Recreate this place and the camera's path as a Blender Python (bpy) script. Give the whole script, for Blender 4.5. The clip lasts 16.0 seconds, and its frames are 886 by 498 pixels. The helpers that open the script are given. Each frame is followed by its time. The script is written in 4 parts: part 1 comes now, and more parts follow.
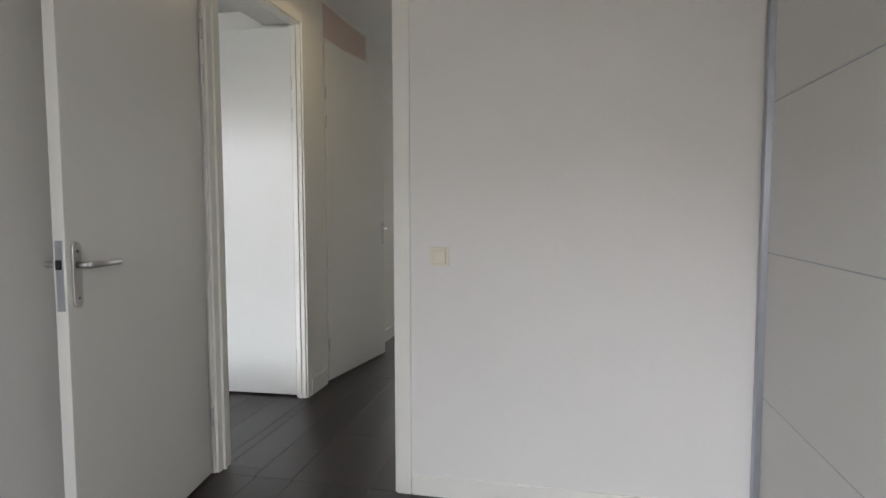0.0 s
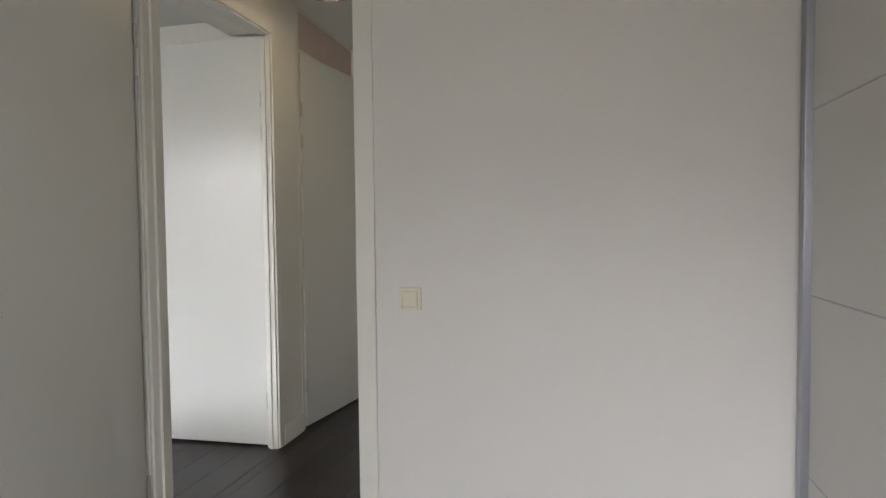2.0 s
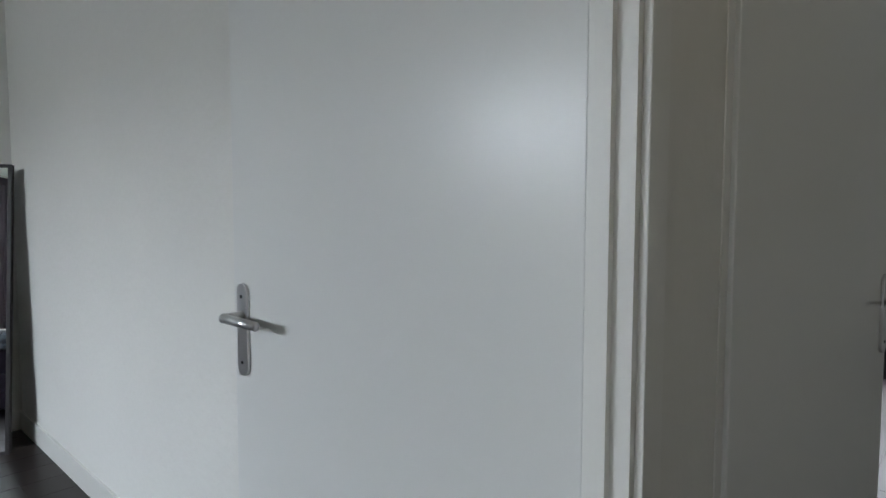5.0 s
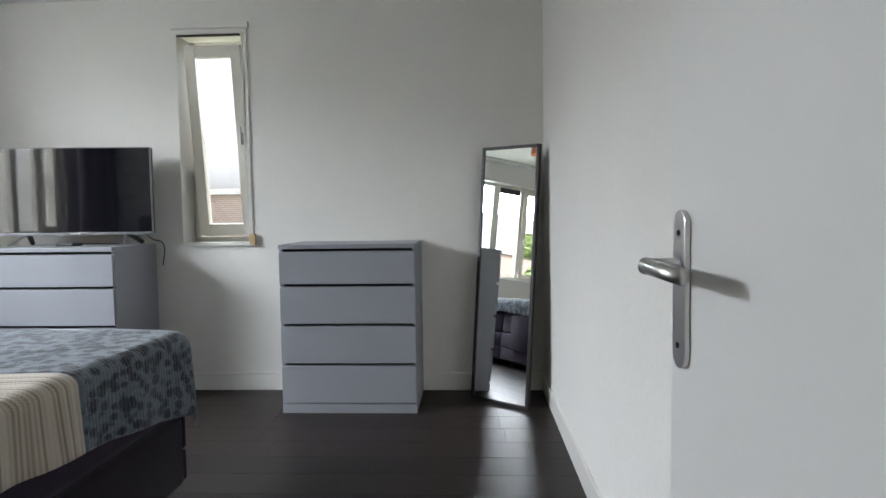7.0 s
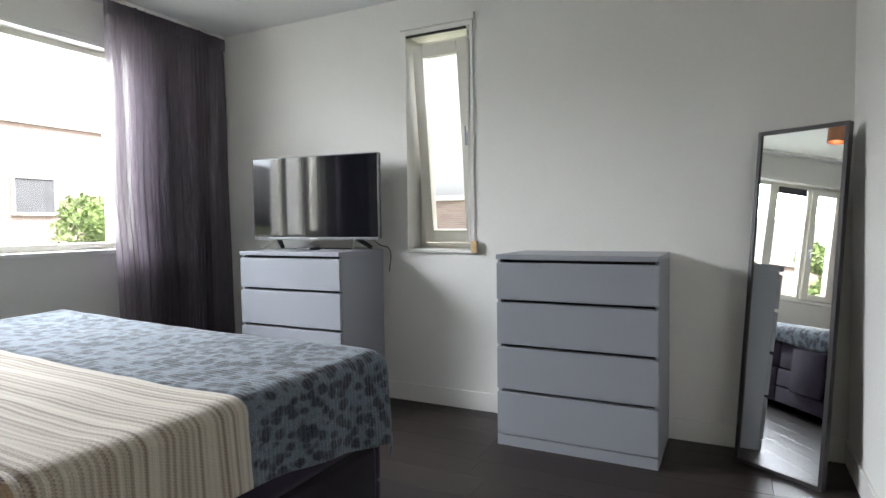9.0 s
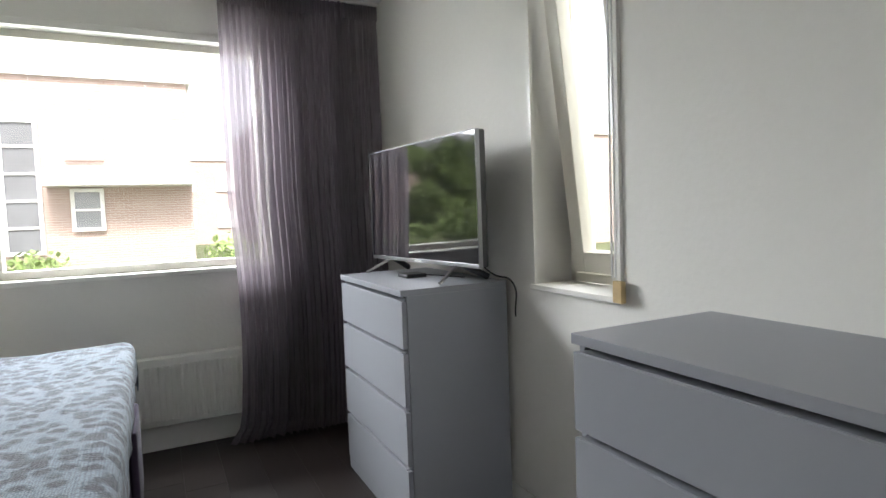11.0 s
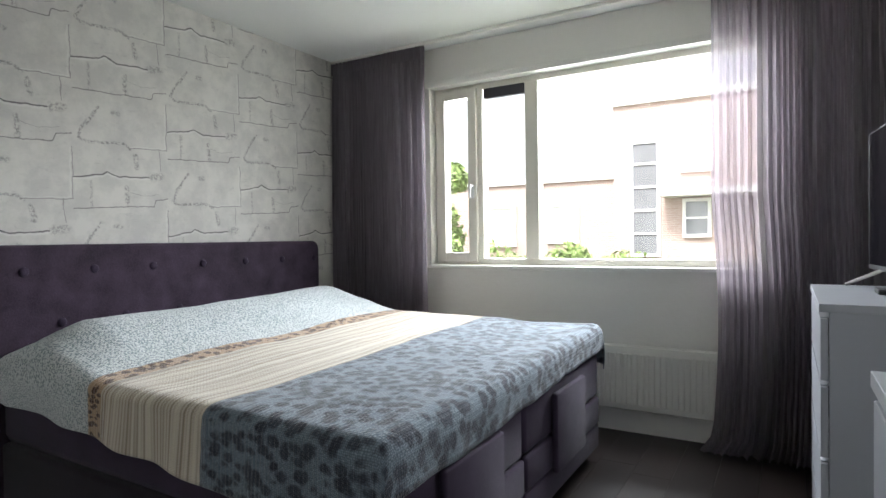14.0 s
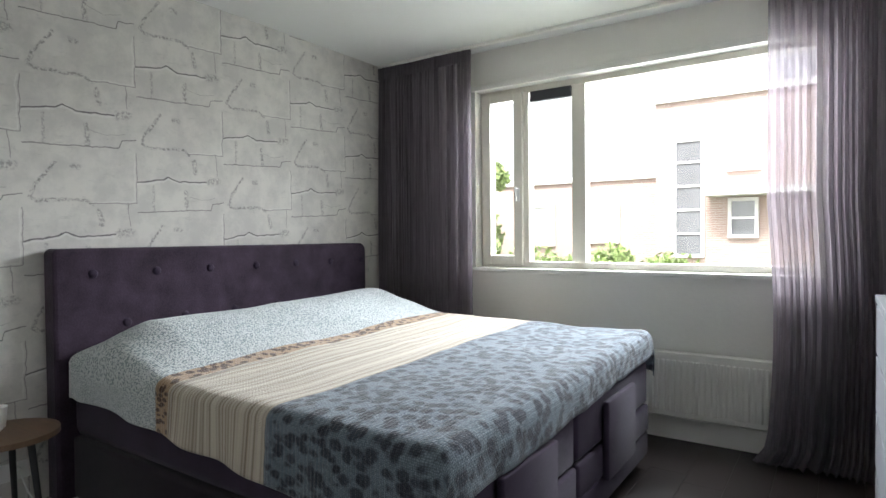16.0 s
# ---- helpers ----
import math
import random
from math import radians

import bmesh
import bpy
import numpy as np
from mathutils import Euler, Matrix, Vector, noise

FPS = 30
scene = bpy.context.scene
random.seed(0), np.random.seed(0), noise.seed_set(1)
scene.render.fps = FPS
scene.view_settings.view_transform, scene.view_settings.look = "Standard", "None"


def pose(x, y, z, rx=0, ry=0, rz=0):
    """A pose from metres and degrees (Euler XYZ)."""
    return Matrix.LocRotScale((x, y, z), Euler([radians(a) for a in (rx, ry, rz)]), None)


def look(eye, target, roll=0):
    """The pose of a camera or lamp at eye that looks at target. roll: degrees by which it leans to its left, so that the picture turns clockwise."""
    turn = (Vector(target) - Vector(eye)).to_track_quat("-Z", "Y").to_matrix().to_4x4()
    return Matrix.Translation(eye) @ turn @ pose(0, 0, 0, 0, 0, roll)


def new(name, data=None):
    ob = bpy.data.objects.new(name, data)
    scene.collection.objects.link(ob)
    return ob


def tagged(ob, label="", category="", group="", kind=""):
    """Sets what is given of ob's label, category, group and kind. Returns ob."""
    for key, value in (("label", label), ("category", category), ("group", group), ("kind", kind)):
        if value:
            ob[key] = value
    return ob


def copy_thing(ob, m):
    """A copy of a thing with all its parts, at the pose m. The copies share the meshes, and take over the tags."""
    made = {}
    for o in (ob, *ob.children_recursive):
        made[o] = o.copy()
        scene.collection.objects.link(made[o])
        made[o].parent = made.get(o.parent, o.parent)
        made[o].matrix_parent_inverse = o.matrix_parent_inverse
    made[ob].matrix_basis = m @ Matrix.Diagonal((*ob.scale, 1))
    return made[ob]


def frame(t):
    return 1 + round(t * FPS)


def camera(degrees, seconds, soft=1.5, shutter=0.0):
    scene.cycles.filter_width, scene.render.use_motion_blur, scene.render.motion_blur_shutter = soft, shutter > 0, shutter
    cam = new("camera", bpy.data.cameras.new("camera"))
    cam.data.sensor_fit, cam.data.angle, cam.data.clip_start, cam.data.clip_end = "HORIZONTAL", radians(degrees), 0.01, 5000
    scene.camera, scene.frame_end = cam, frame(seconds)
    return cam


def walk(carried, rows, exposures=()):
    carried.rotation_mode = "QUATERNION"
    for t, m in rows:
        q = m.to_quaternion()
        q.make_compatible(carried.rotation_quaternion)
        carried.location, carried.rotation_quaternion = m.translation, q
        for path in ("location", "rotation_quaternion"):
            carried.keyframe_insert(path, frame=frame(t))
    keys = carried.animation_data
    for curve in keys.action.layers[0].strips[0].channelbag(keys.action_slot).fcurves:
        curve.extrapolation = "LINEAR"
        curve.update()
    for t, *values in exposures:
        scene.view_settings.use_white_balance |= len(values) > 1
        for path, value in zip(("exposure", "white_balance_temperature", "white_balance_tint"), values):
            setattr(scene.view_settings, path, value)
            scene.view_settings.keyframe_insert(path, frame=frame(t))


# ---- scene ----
cam = camera(74.7, 16.0)
PATH = [
    (0, (-5.161, 2.489, 1.262), (-4.735, 0.54, 1.122), -0.1),
    (0.5, (-5.173, 2.52, 1.268), (-4.99, 0.531, 1.174), -0.2),
    (1, (-5.177, 2.512, 1.277), (-5.067, 0.516, 1.206), -0.3),
    (1.5, (-5.21, 2.446, 1.283), (-5.099, 0.449, 1.237), -0.3),
    (2, (-5.212, 2.064, 1.313), (-4.751, 0.119, 1.235), -0.6),
    (2.5, (-5.043, 1.712, 1.307), (-4.221, -0.111, 1.225), -0.2),
    (3, (-4.753, 1.335, 1.336), (-3.873, -0.458, 1.23), 0.0),
    (3.2, (-4.632, 1.141, 1.347), (-3.733, -0.642, 1.238), -0.1),
    (5.3, (-3.653, -0.517, 1.312), (-2.107, -1.781, 1.187), -0.2),
    (5.5, (-3.588, -0.605, 1.31), (-1.893, -1.658, 1.175), -0.7),
    (6, (-3.399, -0.669, 1.229), (-1.48, -1.222, 1.112), -0.8),
    (6.5, (-3.301, -0.666, 1.173), (-1.319, -0.91, 1.074), -0.6),
    (7, (-3.335, -0.727, 1.155), (-1.34, -0.63, 1.042), -0.8),
    (7.5, (-3.358, -0.793, 1.137), (-1.4, -0.398, 1.033), -0.9),
    (8, (-3.362, -0.814, 1.153), (-1.47, -0.172, 1.059), -0.9),
    (8.5, (-3.198, -0.778, 1.166), (-1.353, -0.013, 1.069), -0.8),
    (8.7, (-3.062, -0.716, 1.161), (-1.234, 0.09, 1.069), -0.7),
    (10.8, (-1.027, -0.706, 1.276), (-0.021, 1.018, 1.156), -2.1),
    (11, (-0.872, -0.681, 1.294), (0.019, 1.105, 1.169), -2.1),
    (11.5, (-0.483, -0.602, 1.292), (-0.048, 1.348, 1.191), -1.9),
    (12, (-0.273, -0.539, 1.328), (-0.341, 1.458, 1.235), -1.8),
    (12.5, (-0.136, -0.637, 1.304), (-0.663, 1.29, 1.215), -1.6),
    (13, (-0.097, -0.67, 1.25), (-0.899, 1.161, 1.181), -1.2),
    (13.5, (-0.096, -0.691, 1.229), (-1.041, 1.071, 1.178), -1.0),
    (14, (-0.112, -0.703, 1.213), (-1.135, 1.015, 1.177), -0.8),
    (14.5, (-0.125, -0.717, 1.205), (-1.192, 0.975, 1.177), -0.6),
    (15, (-0.13, -0.726, 1.229), (-1.224, 0.948, 1.192), -0.7),
    (15.5, (-0.129, -0.73, 1.246), (-1.248, 0.927, 1.204), -0.8),
    (16, (-0.157, -0.759, 1.25), (-1.284, 0.893, 1.208), -0.5),
]
EXPOSURES = [(0, 1.42, 6450, 13), (1.2, 1.42, 6500, 13), (2.5, 1.34, 6750, 13), (3.2, 1.34, 6750, 13), (5.3, 0.70, 5950, 9), (6.5, 0.88, 6200, 11), (8, 1.16, 6350, 12), (8.7, 1.16, 6350, 12), (11, 1.02, 6550, 11), (12.5, 0.94, 6350, 11), (14.5, 1.10, 6400, 10), (16, 1.10, 6400, 10)]
walk(cam, [(t, look(eye, target, roll)) for t, eye, target, roll in PATH], EXPOSURES)

# ---------------------------------------------------------------- world and light
world = bpy.data.worlds.new("world")
scene.world = world
world.use_nodes = True
wn = world.node_tree
wn.nodes.clear()
sky = wn.nodes.new("ShaderNodeTexSky")
sky.sky_type = "NISHITA"
sky.sun_disc = False
sky.sun_elevation = radians(50)
sky.sun_rotation = radians(180)
sky.air_density, sky.dust_density = 1.0, 4.0
sat = wn.nodes.new("ShaderNodeHueSaturation")
sat.inputs["Saturation"].default_value = 0.20
sat.inputs["Value"].default_value = 1.5
bgn = wn.nodes.new("ShaderNodeBackground")
bgn.inputs["Strength"].default_value = 0.15
won = wn.nodes.new("ShaderNodeOutputWorld")
wn.links.new(sky.outputs[0], sat.inputs["Color"])
wn.links.new(sat.outputs[0], bgn.inputs["Color"])
wn.links.new(bgn.outputs[0], won.inputs["Surface"])


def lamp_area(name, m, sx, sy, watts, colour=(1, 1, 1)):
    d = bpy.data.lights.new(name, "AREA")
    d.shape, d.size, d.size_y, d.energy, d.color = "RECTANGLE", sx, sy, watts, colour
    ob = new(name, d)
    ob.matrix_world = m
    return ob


sun_data = bpy.data.lights.new("sun", "SUN")
sun_data.energy, sun_data.angle, sun_data.color = 3.0, radians(12), (1, 0.97, 0.93)
sun = new("sun", sun_data)
sun.matrix_world = look((0, 0, 20), (0, 20 * math.cos(radians(50)) / math.sin(radians(50)), 0))

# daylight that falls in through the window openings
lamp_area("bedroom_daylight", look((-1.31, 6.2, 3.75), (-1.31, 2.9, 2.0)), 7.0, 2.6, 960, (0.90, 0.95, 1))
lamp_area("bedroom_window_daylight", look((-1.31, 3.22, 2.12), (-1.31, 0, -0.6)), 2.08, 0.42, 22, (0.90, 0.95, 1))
lamp_area("narrow_window_daylight", look((1.5, 0.95, 2.6), (0.2, 0.95, 1.2)), 0.8, 1.4, 26, (0.95, 0.98, 1))
R1 = pose(-5.88, 0.081, 0)
lamp_area("room_daylight", R1 @ look((0.9, 5.2, 2.6), (0.9, 0, 0.4)), 2.6, 0.9, 32, (0.86, 0.94, 1))
lamp_area("room_window_daylight", R1 @ look((0.9, 3.98, 1.5), (0.9, 0, 0.2)), 1.5, 1.2, 4.6, (1, 0.95, 0.93))
lamp_area("living_daylight", look((-3.15, -7.15, 1.5), (-3.4, -4, 1.0)), 2.2, 1.6, 22, (0.95, 0.98, 1))


# ---------------------------------------------------------------- materials
def mat(name, base, rough=0.6, metal=0.0, var=0.06, scale=6.0, fine=90.0, bump=0.05, spec=0.5, stretch=None, coat=0.0):
    """A surface with variation at two scales and a fine relief."""
    m = bpy.data.materials.new(name)
    m.use_nodes = True
    nt = m.node_tree
    b = nt.nodes["Principled BSDF"]
    tc = nt.nodes.new("ShaderNodeTexCoord")
    mp = nt.nodes.new("ShaderNodeMapping")
    if stretch:
        mp.inputs["Scale"].default_value = stretch
    nt.links.new(tc.outputs["Object"], mp.inputs[0])
    n1, n2 = nt.nodes.new("ShaderNodeTexNoise"), nt.nodes.new("ShaderNodeTexNoise")
    n1.inputs["Scale"].default_value, n1.inputs["Detail"].default_value = scale, 4
    n2.inputs["Scale"].default_value, n2.inputs["Detail"].default_value = fine, 3
    for n in (n1, n2):
        nt.links.new(mp.outputs[0], n.inputs["Vector"])
    add = nt.nodes.new("ShaderNodeMath")
    add.operation = "MULTIPLY_ADD"
    add.inputs[1].default_value = 0.35
    nt.links.new(n2.outputs["Fac"], add.inputs[0])
    nt.links.new(n1.outputs["Fac"], add.inputs[2])
    ramp = nt.nodes.new("ShaderNodeMapRange")
    ramp.inputs[1].default_value, ramp.inputs[2].default_value = 0.35, 1.0
    ramp.inputs[3].default_value, ramp.inputs[4].default_value = 1 - var, 1 + var
    nt.links.new(add.outputs[0], ramp.inputs[0])
    mix = nt.nodes.new("ShaderNodeVectorMath")
    mix.operation = "SCALE"
    mix.inputs[0].default_value = base
    nt.links.new(ramp.outputs[0], mix.inputs["Scale"])
    nt.links.new(mix.outputs[0], b.inputs["Base Color"])
    rr = nt.nodes.new("ShaderNodeMapRange")
    rr.inputs[3].default_value, rr.inputs[4].default_value = max(0.02, rough * 0.88), min(1, rough * 1.12)
    nt.links.new(n1.outputs["Fac"], rr.inputs[0])
    nt.links.new(rr.outputs[0], b.inputs["Roughness"])
    b.inputs["Metallic"].default_value = metal
    b.inputs["Specular IOR Level"].default_value = spec
    b.inputs["Coat Weight"].default_value = coat
    if bump:
        bp = nt.nodes.new("ShaderNodeBump")
        bp.inputs["Strength"].default_value, bp.inputs["Distance"].default_value = bump, 0.01
        nt.links.new(n2.outputs["Fac"], bp.inputs["Height"])
        nt.links.new(bp.outputs[0], b.inputs["Normal"])
    return m


def emit(name, colour, strength):
    m = mat(name, colour, 0.6, 0, 0.02)
    b = m.node_tree.nodes["Principled BSDF"]
    b.inputs["Emission Color"].default_value = (*colour, 1)
    b.inputs["Emission Strength"].default_value = strength
    return m


WALL = mat("wall_paint", (0.80, 0.785, 0.74), 0.75, 0, 0.03, 1.5, 38, 0.14, 0.3)
WALL_COOL = mat("room_wall_paint", (0.76, 0.74, 0.72), 0.7, 0, 0.03, 1.2, 60, 0.04, 0.3)
CEIL = mat("ceiling_paint", (0.78, 0.785, 0.77), 0.85, 0, 0.02, 1.2, 70, 0.1, 0.2)
DOOR = mat("door_paint", (0.76, 0.755, 0.725), 0.30, 0, 0.015, 2, 200, 0.015, 0.5)
TRIM = mat("trim_paint", (0.80, 0.785, 0.74), 0.4, 0, 0.03, 5, 120, 0.03)
WINFRAME = mat("window_frame_paint", (0.78, 0.75, 0.66), 0.4, 0, 0.03, 5, 120, 0.02)
GREY = mat("grey_chest_foil", (0.29, 0.30, 0.325), 0.42, 0, 0.02, 3, 180, 0.015)
GAP = mat("dark_recess", (0.03, 0.03, 0.032), 0.8)
STEEL = mat("brushed_steel", (0.62, 0.61, 0.60), 0.30, 1.0, 0.02, 4, 300, 0.0)
ALU = mat("aluminium_profile", (0.42, 0.44, 0.48), 0.4, 0.85, 0.03, 10, 250, 0.02)
DARK = mat("black_plastic", (0.02, 0.02, 0.022), 0.4, 0, 0.1)
FRAMEBLK = mat("black_brown_frame", (0.022, 0.018, 0.018), 0.45, 0, 0.15, 20, 200, 0.04)
SWITCH = mat("cream_switch_plastic", (0.74, 0.70, 0.58), 0.35, 0, 0.01)
WHITEP = mat("white_plastic", (0.78, 0.78, 0.76), 0.35, 0, 0.01)
RADI = mat("radiator_enamel", (0.78, 0.77, 0.72), 0.35, 0, 0.02)
PINK = mat("transom_panel", (0.66, 0.52, 0.47), 0.5, 0, 0.04)
WARD = mat("wardrobe_panel", (0.66, 0.645, 0.62), 0.38, 0, 0.015, 2, 150, 0.02)
COPPER = mat("copper_shade", (0.55, 0.26, 0.16), 0.35, 0.7, 0.05)
BROWNSH = mat("dark_brown_shade", (0.045, 0.028, 0.022), 0.5, 0, 0.1)
WOODTOP = mat("brown_wood_top", (0.17, 0.105, 0.065), 0.5, 0, 0.25, 4, 60, 0.05, stretch=(1, 12, 1))
OAKB = mat("raw_wood_block", (0.55, 0.40, 0.20), 0.6, 0, 0.15, 20, 90, 0.05)
GLOWLAMP = emit("lit_diffuser", (1.0, 0.80, 0.50), 1.6)
BULB = emit("lit_bulb", (1.0, 0.75, 0.45), 2.5)
GRASS = mat("garden_ground", (0.10, 0.12, 0.05), 0.9, 0, 0.4, 1.2, 20, 0.3)
PAVE = mat("street_paving", (0.38, 0.36, 0.34), 0.85, 0, 0.2, 1.5, 30, 0.2)
CONC = mat("white_cladding", (0.78, 0.78, 0.77), 0.6, 0, 0.05)
DGLASS = mat("dark_facade_glass", (0.16, 0.165, 0.175), 0.12, 0, 0.2, 1.5, 4, 0)
BARK = mat("bark", (0.12, 0.09, 0.06), 0.9, 0, 0.3)
BLIND = mat("dark_blind_fabric", (0.05, 0.05, 0.06), 0.7, 0, 0.1)


def bsdf(m):
    return m.node_tree.nodes["Principled BSDF"]


def leaf_material():
    m = mat("leaves", (0.25, 0.34, 0.12), 0.55, 0, 0.5, 1.2, 9, 0)
    nt = m.node_tree
    b = bsdf(m)
    g = nt.nodes.new("ShaderNodeNewGeometry")
    hs = nt.nodes.new("ShaderNodeHueSaturation")
    r = nt.nodes.new("ShaderNodeMapRange")
    r.inputs[3].default_value, r.inputs[4].default_value = 0.55, 1.6
    nt.links.new(g.outputs["Random Per Island"], r.inputs[0])
    nt.links.new(r.outputs[0], hs.inputs["Value"])
    src = b.inputs["Base Color"].links[0].from_socket
    nt.links.new(src, hs.inputs["Color"])
    nt.links.new(hs.outputs[0], b.inputs["Base Color"])
    b.inputs["Transmission Weight"].default_value = 0.0
    return m


LEAF = leaf_material()


def plank_material():
    m = mat("dark_laminate", (0.020, 0.0140, 0.0125), 0.40, 0, 0.30, 2.0, 25, 0.004, 0.4, stretch=(7, 0.8, 1))
    nt = m.node_tree
    b = bsdf(m)
    oi = nt.nodes.new("ShaderNodeObjectInfo")
    r = nt.nodes.new("ShaderNodeMapRange")
    r.inputs[3].default_value, r.inputs[4].default_value = 0.75, 1.3
    nt.links.new(oi.outputs["Random"], r.inputs[0])
    s = nt.nodes.new("ShaderNodeVectorMath")
    s.operation = "SCALE"
    nt.links.new(b.inputs["Base Color"].links[0].from_socket, s.inputs[0])
    nt.links.new(r.outputs[0], s.inputs["Scale"])
    nt.links.new(s.outputs[0], b.inputs["Base Color"])
    return m


PLANK = plank_material()


def fabric(name, base, weave=260.0, var=0.15, sheen=0.4, rough=0.9, bump=0.25):
    m = mat(name, base, rough, 0, var, 9, weave, bump, 0.15)
    b = bsdf(m)
    b.inputs["Sheen Weight"].default_value = sheen
    b.inputs["Sheen Roughness"].default_value = 0.4
    return m


VELVET = fabric("purple_grey_velvet", (0.041, 0.030, 0.050), 220, 0.3, 0.10)
HEADFAB = fabric("dark_purple_woven_fabric", (0.044, 0.031, 0.047), 130, 0.6, 0.18)
# darker copy of the purple-grey velvet, with the near side's shade in its colour
BASESHADE = fabric("shaded_bed_side_fabric", (0.020, 0.016, 0.023), 200, 0.2, 0.15)


def curtain_material():
    """Thin woven cloth: part of the light passes straight through the weave."""
    m = fabric("sheer_purple_grey_cloth", (0.215, 0.185, 0.22), 400, 0.12, 0.2)
    nt = m.node_tree
    b = bsdf(m)
    out = nt.nodes["Material Output"]
    tl = nt.nodes.new("ShaderNodeBsdfTranslucent")
    tl.inputs["Color"].default_value = (0.29, 0.25, 0.275, 1)
    tr = nt.nodes.new("ShaderNodeBsdfTransparent")
    m1, m2 = nt.nodes.new("ShaderNodeMixShader"), nt.nodes.new("ShaderNodeMixShader")
    m1.inputs[0].default_value = 0.43
    tc = nt.nodes.new("ShaderNodeTexCoord")
    mp = nt.nodes.new("ShaderNodeMapping")
    mp.inputs["Scale"].default_value = (210, 210, 5)
    ns = nt.nodes.new("ShaderNodeTexNoise")
    ns.inputs["Scale"].default_value = 1.0
    rg = nt.nodes.new("ShaderNodeMapRange")
    rg.inputs[1].default_value, rg.inputs[2].default_value = 0.3, 0.7
    rg.inputs[3].default_value, rg.inputs[4].default_value = 0.06, 0.34
    nt.links.new(tc.outputs["Object"], mp.inputs[0])
    nt.links.new(mp.outputs[0], ns.inputs["Vector"])
    nt.links.new(ns.outputs["Fac"], rg.inputs[0])
    nt.links.new(rg.outputs[0], m2.inputs[0])
    nt.links.new(b.outputs[0], m1.inputs[1])
    nt.links.new(tl.outputs[0], m1.inputs[2])
    nt.links.new(m1.outputs[0], m2.inputs[1])
    nt.links.new(tr.outputs[0], m2.inputs[2])
    nt.links.new(m2.outputs[0], out.inputs["Surface"])
    return m


CURTAIN = curtain_material()


def glass_material():
    m = bpy.data.materials.new("window_glass")
    m.use_nodes = True
    nt = m.node_tree
    nt.nodes.remove(bsdf(m))
    tr, gl = nt.nodes.new("ShaderNodeBsdfTransparent"), nt.nodes.new("ShaderNodeBsdfGlossy")
    gl.inputs["Roughness"].default_value = 0.02
    lw = nt.nodes.new("ShaderNodeLayerWeight")
    pw = nt.nodes.new("ShaderNodeMath")
    pw.operation = "POWER"
    pw.inputs[1].default_value = 5
    ma = nt.nodes.new("ShaderNodeMath")
    ma.operation = "MULTIPLY_ADD"
    ma.inputs[1].default_value, ma.inputs[2].default_value = 0.85, 0.04
    nt.links.new(lw.outputs["Facing"], pw.inputs[0])
    nt.links.new(pw.outputs[0], ma.inputs[0])
    mx = nt.nodes.new("ShaderNodeMixShader")
    nt.links.new(ma.outputs[0], mx.inputs[0])
    nt.links.new(tr.outputs[0], mx.inputs[1])
    nt.links.new(gl.outputs[0], mx.inputs[2])
    nt.links.new(mx.outputs[0], nt.nodes["Material Output"].inputs["Surface"])
    return m


GLASS = glass_material()
MIRROR = mat("mirror_silver", (0.86, 0.88, 0.87), 0.02, 1.0, 0.0, bump=0)
bsdf(MIRROR).inputs["Roughness"].default_value = 0.012
for l in list(bsdf(MIRROR).inputs["Roughness"].links):
    MIRROR.node_tree.links.remove(l)
SCREEN = mat("tv_screen_glass", (0.006, 0.006, 0.009), 0.08, 0, 0.0, bump=0, spec=0.9)
for l in list(bsdf(SCREEN).inputs["Roughness"].links):
    SCREEN.node_tree.links.remove(l)
bsdf(SCREEN).inputs["Roughness"].default_value = 0.05
bsdf(SCREEN).inputs["IOR"].default_value = 1.55


class Net:
    """Small helper to wire node materials."""

    def __init__(self, m):
        self.nt, self.m = m.node_tree, m

    def node(self, kind, **values):
        n = self.nt.nodes.new(kind)
        for k, v in values.items():
            n.inputs[k.replace("_", " ")].default_value = v
        return n

    def link(self, a, b):
        self.nt.links.new(a, b)

    def math(self, op, a, b=0.5):
        n = self.nt.nodes.new("ShaderNodeMath")
        n.operation = op
        for i, v in enumerate((a, b)):
            if isinstance(v, (int, float)):
                n.inputs[i].default_value = v
            else:
                self.link(v, n.inputs[i])
        return n.outputs[0]

    def span(self, a, lo, hi, to0=0.0, to1=1.0):
        n = self.nt.nodes.new("ShaderNodeMapRange")
        n.inputs[1].default_value, n.inputs[2].default_value = lo, hi
        n.inputs[3].default_value, n.inputs[4].default_value = to0, to1
        self.link(a, n.inputs[0])
        return n.outputs[0]

    def mix(self, fac, a, b):
        n = self.nt.nodes.new("ShaderNodeMix")
        n.data_type = "RGBA"
        if isinstance(fac, (int, float)):
            n.inputs[0].default_value = fac
        else:
            self.link(fac, n.inputs[0])
        for sock, v in ((n.inputs[6], a), (n.inputs[7], b)):
            if isinstance(v, tuple):
                sock.default_value = (*v, 1)
            else:
                self.link(v, sock)
        return n.outputs[2]


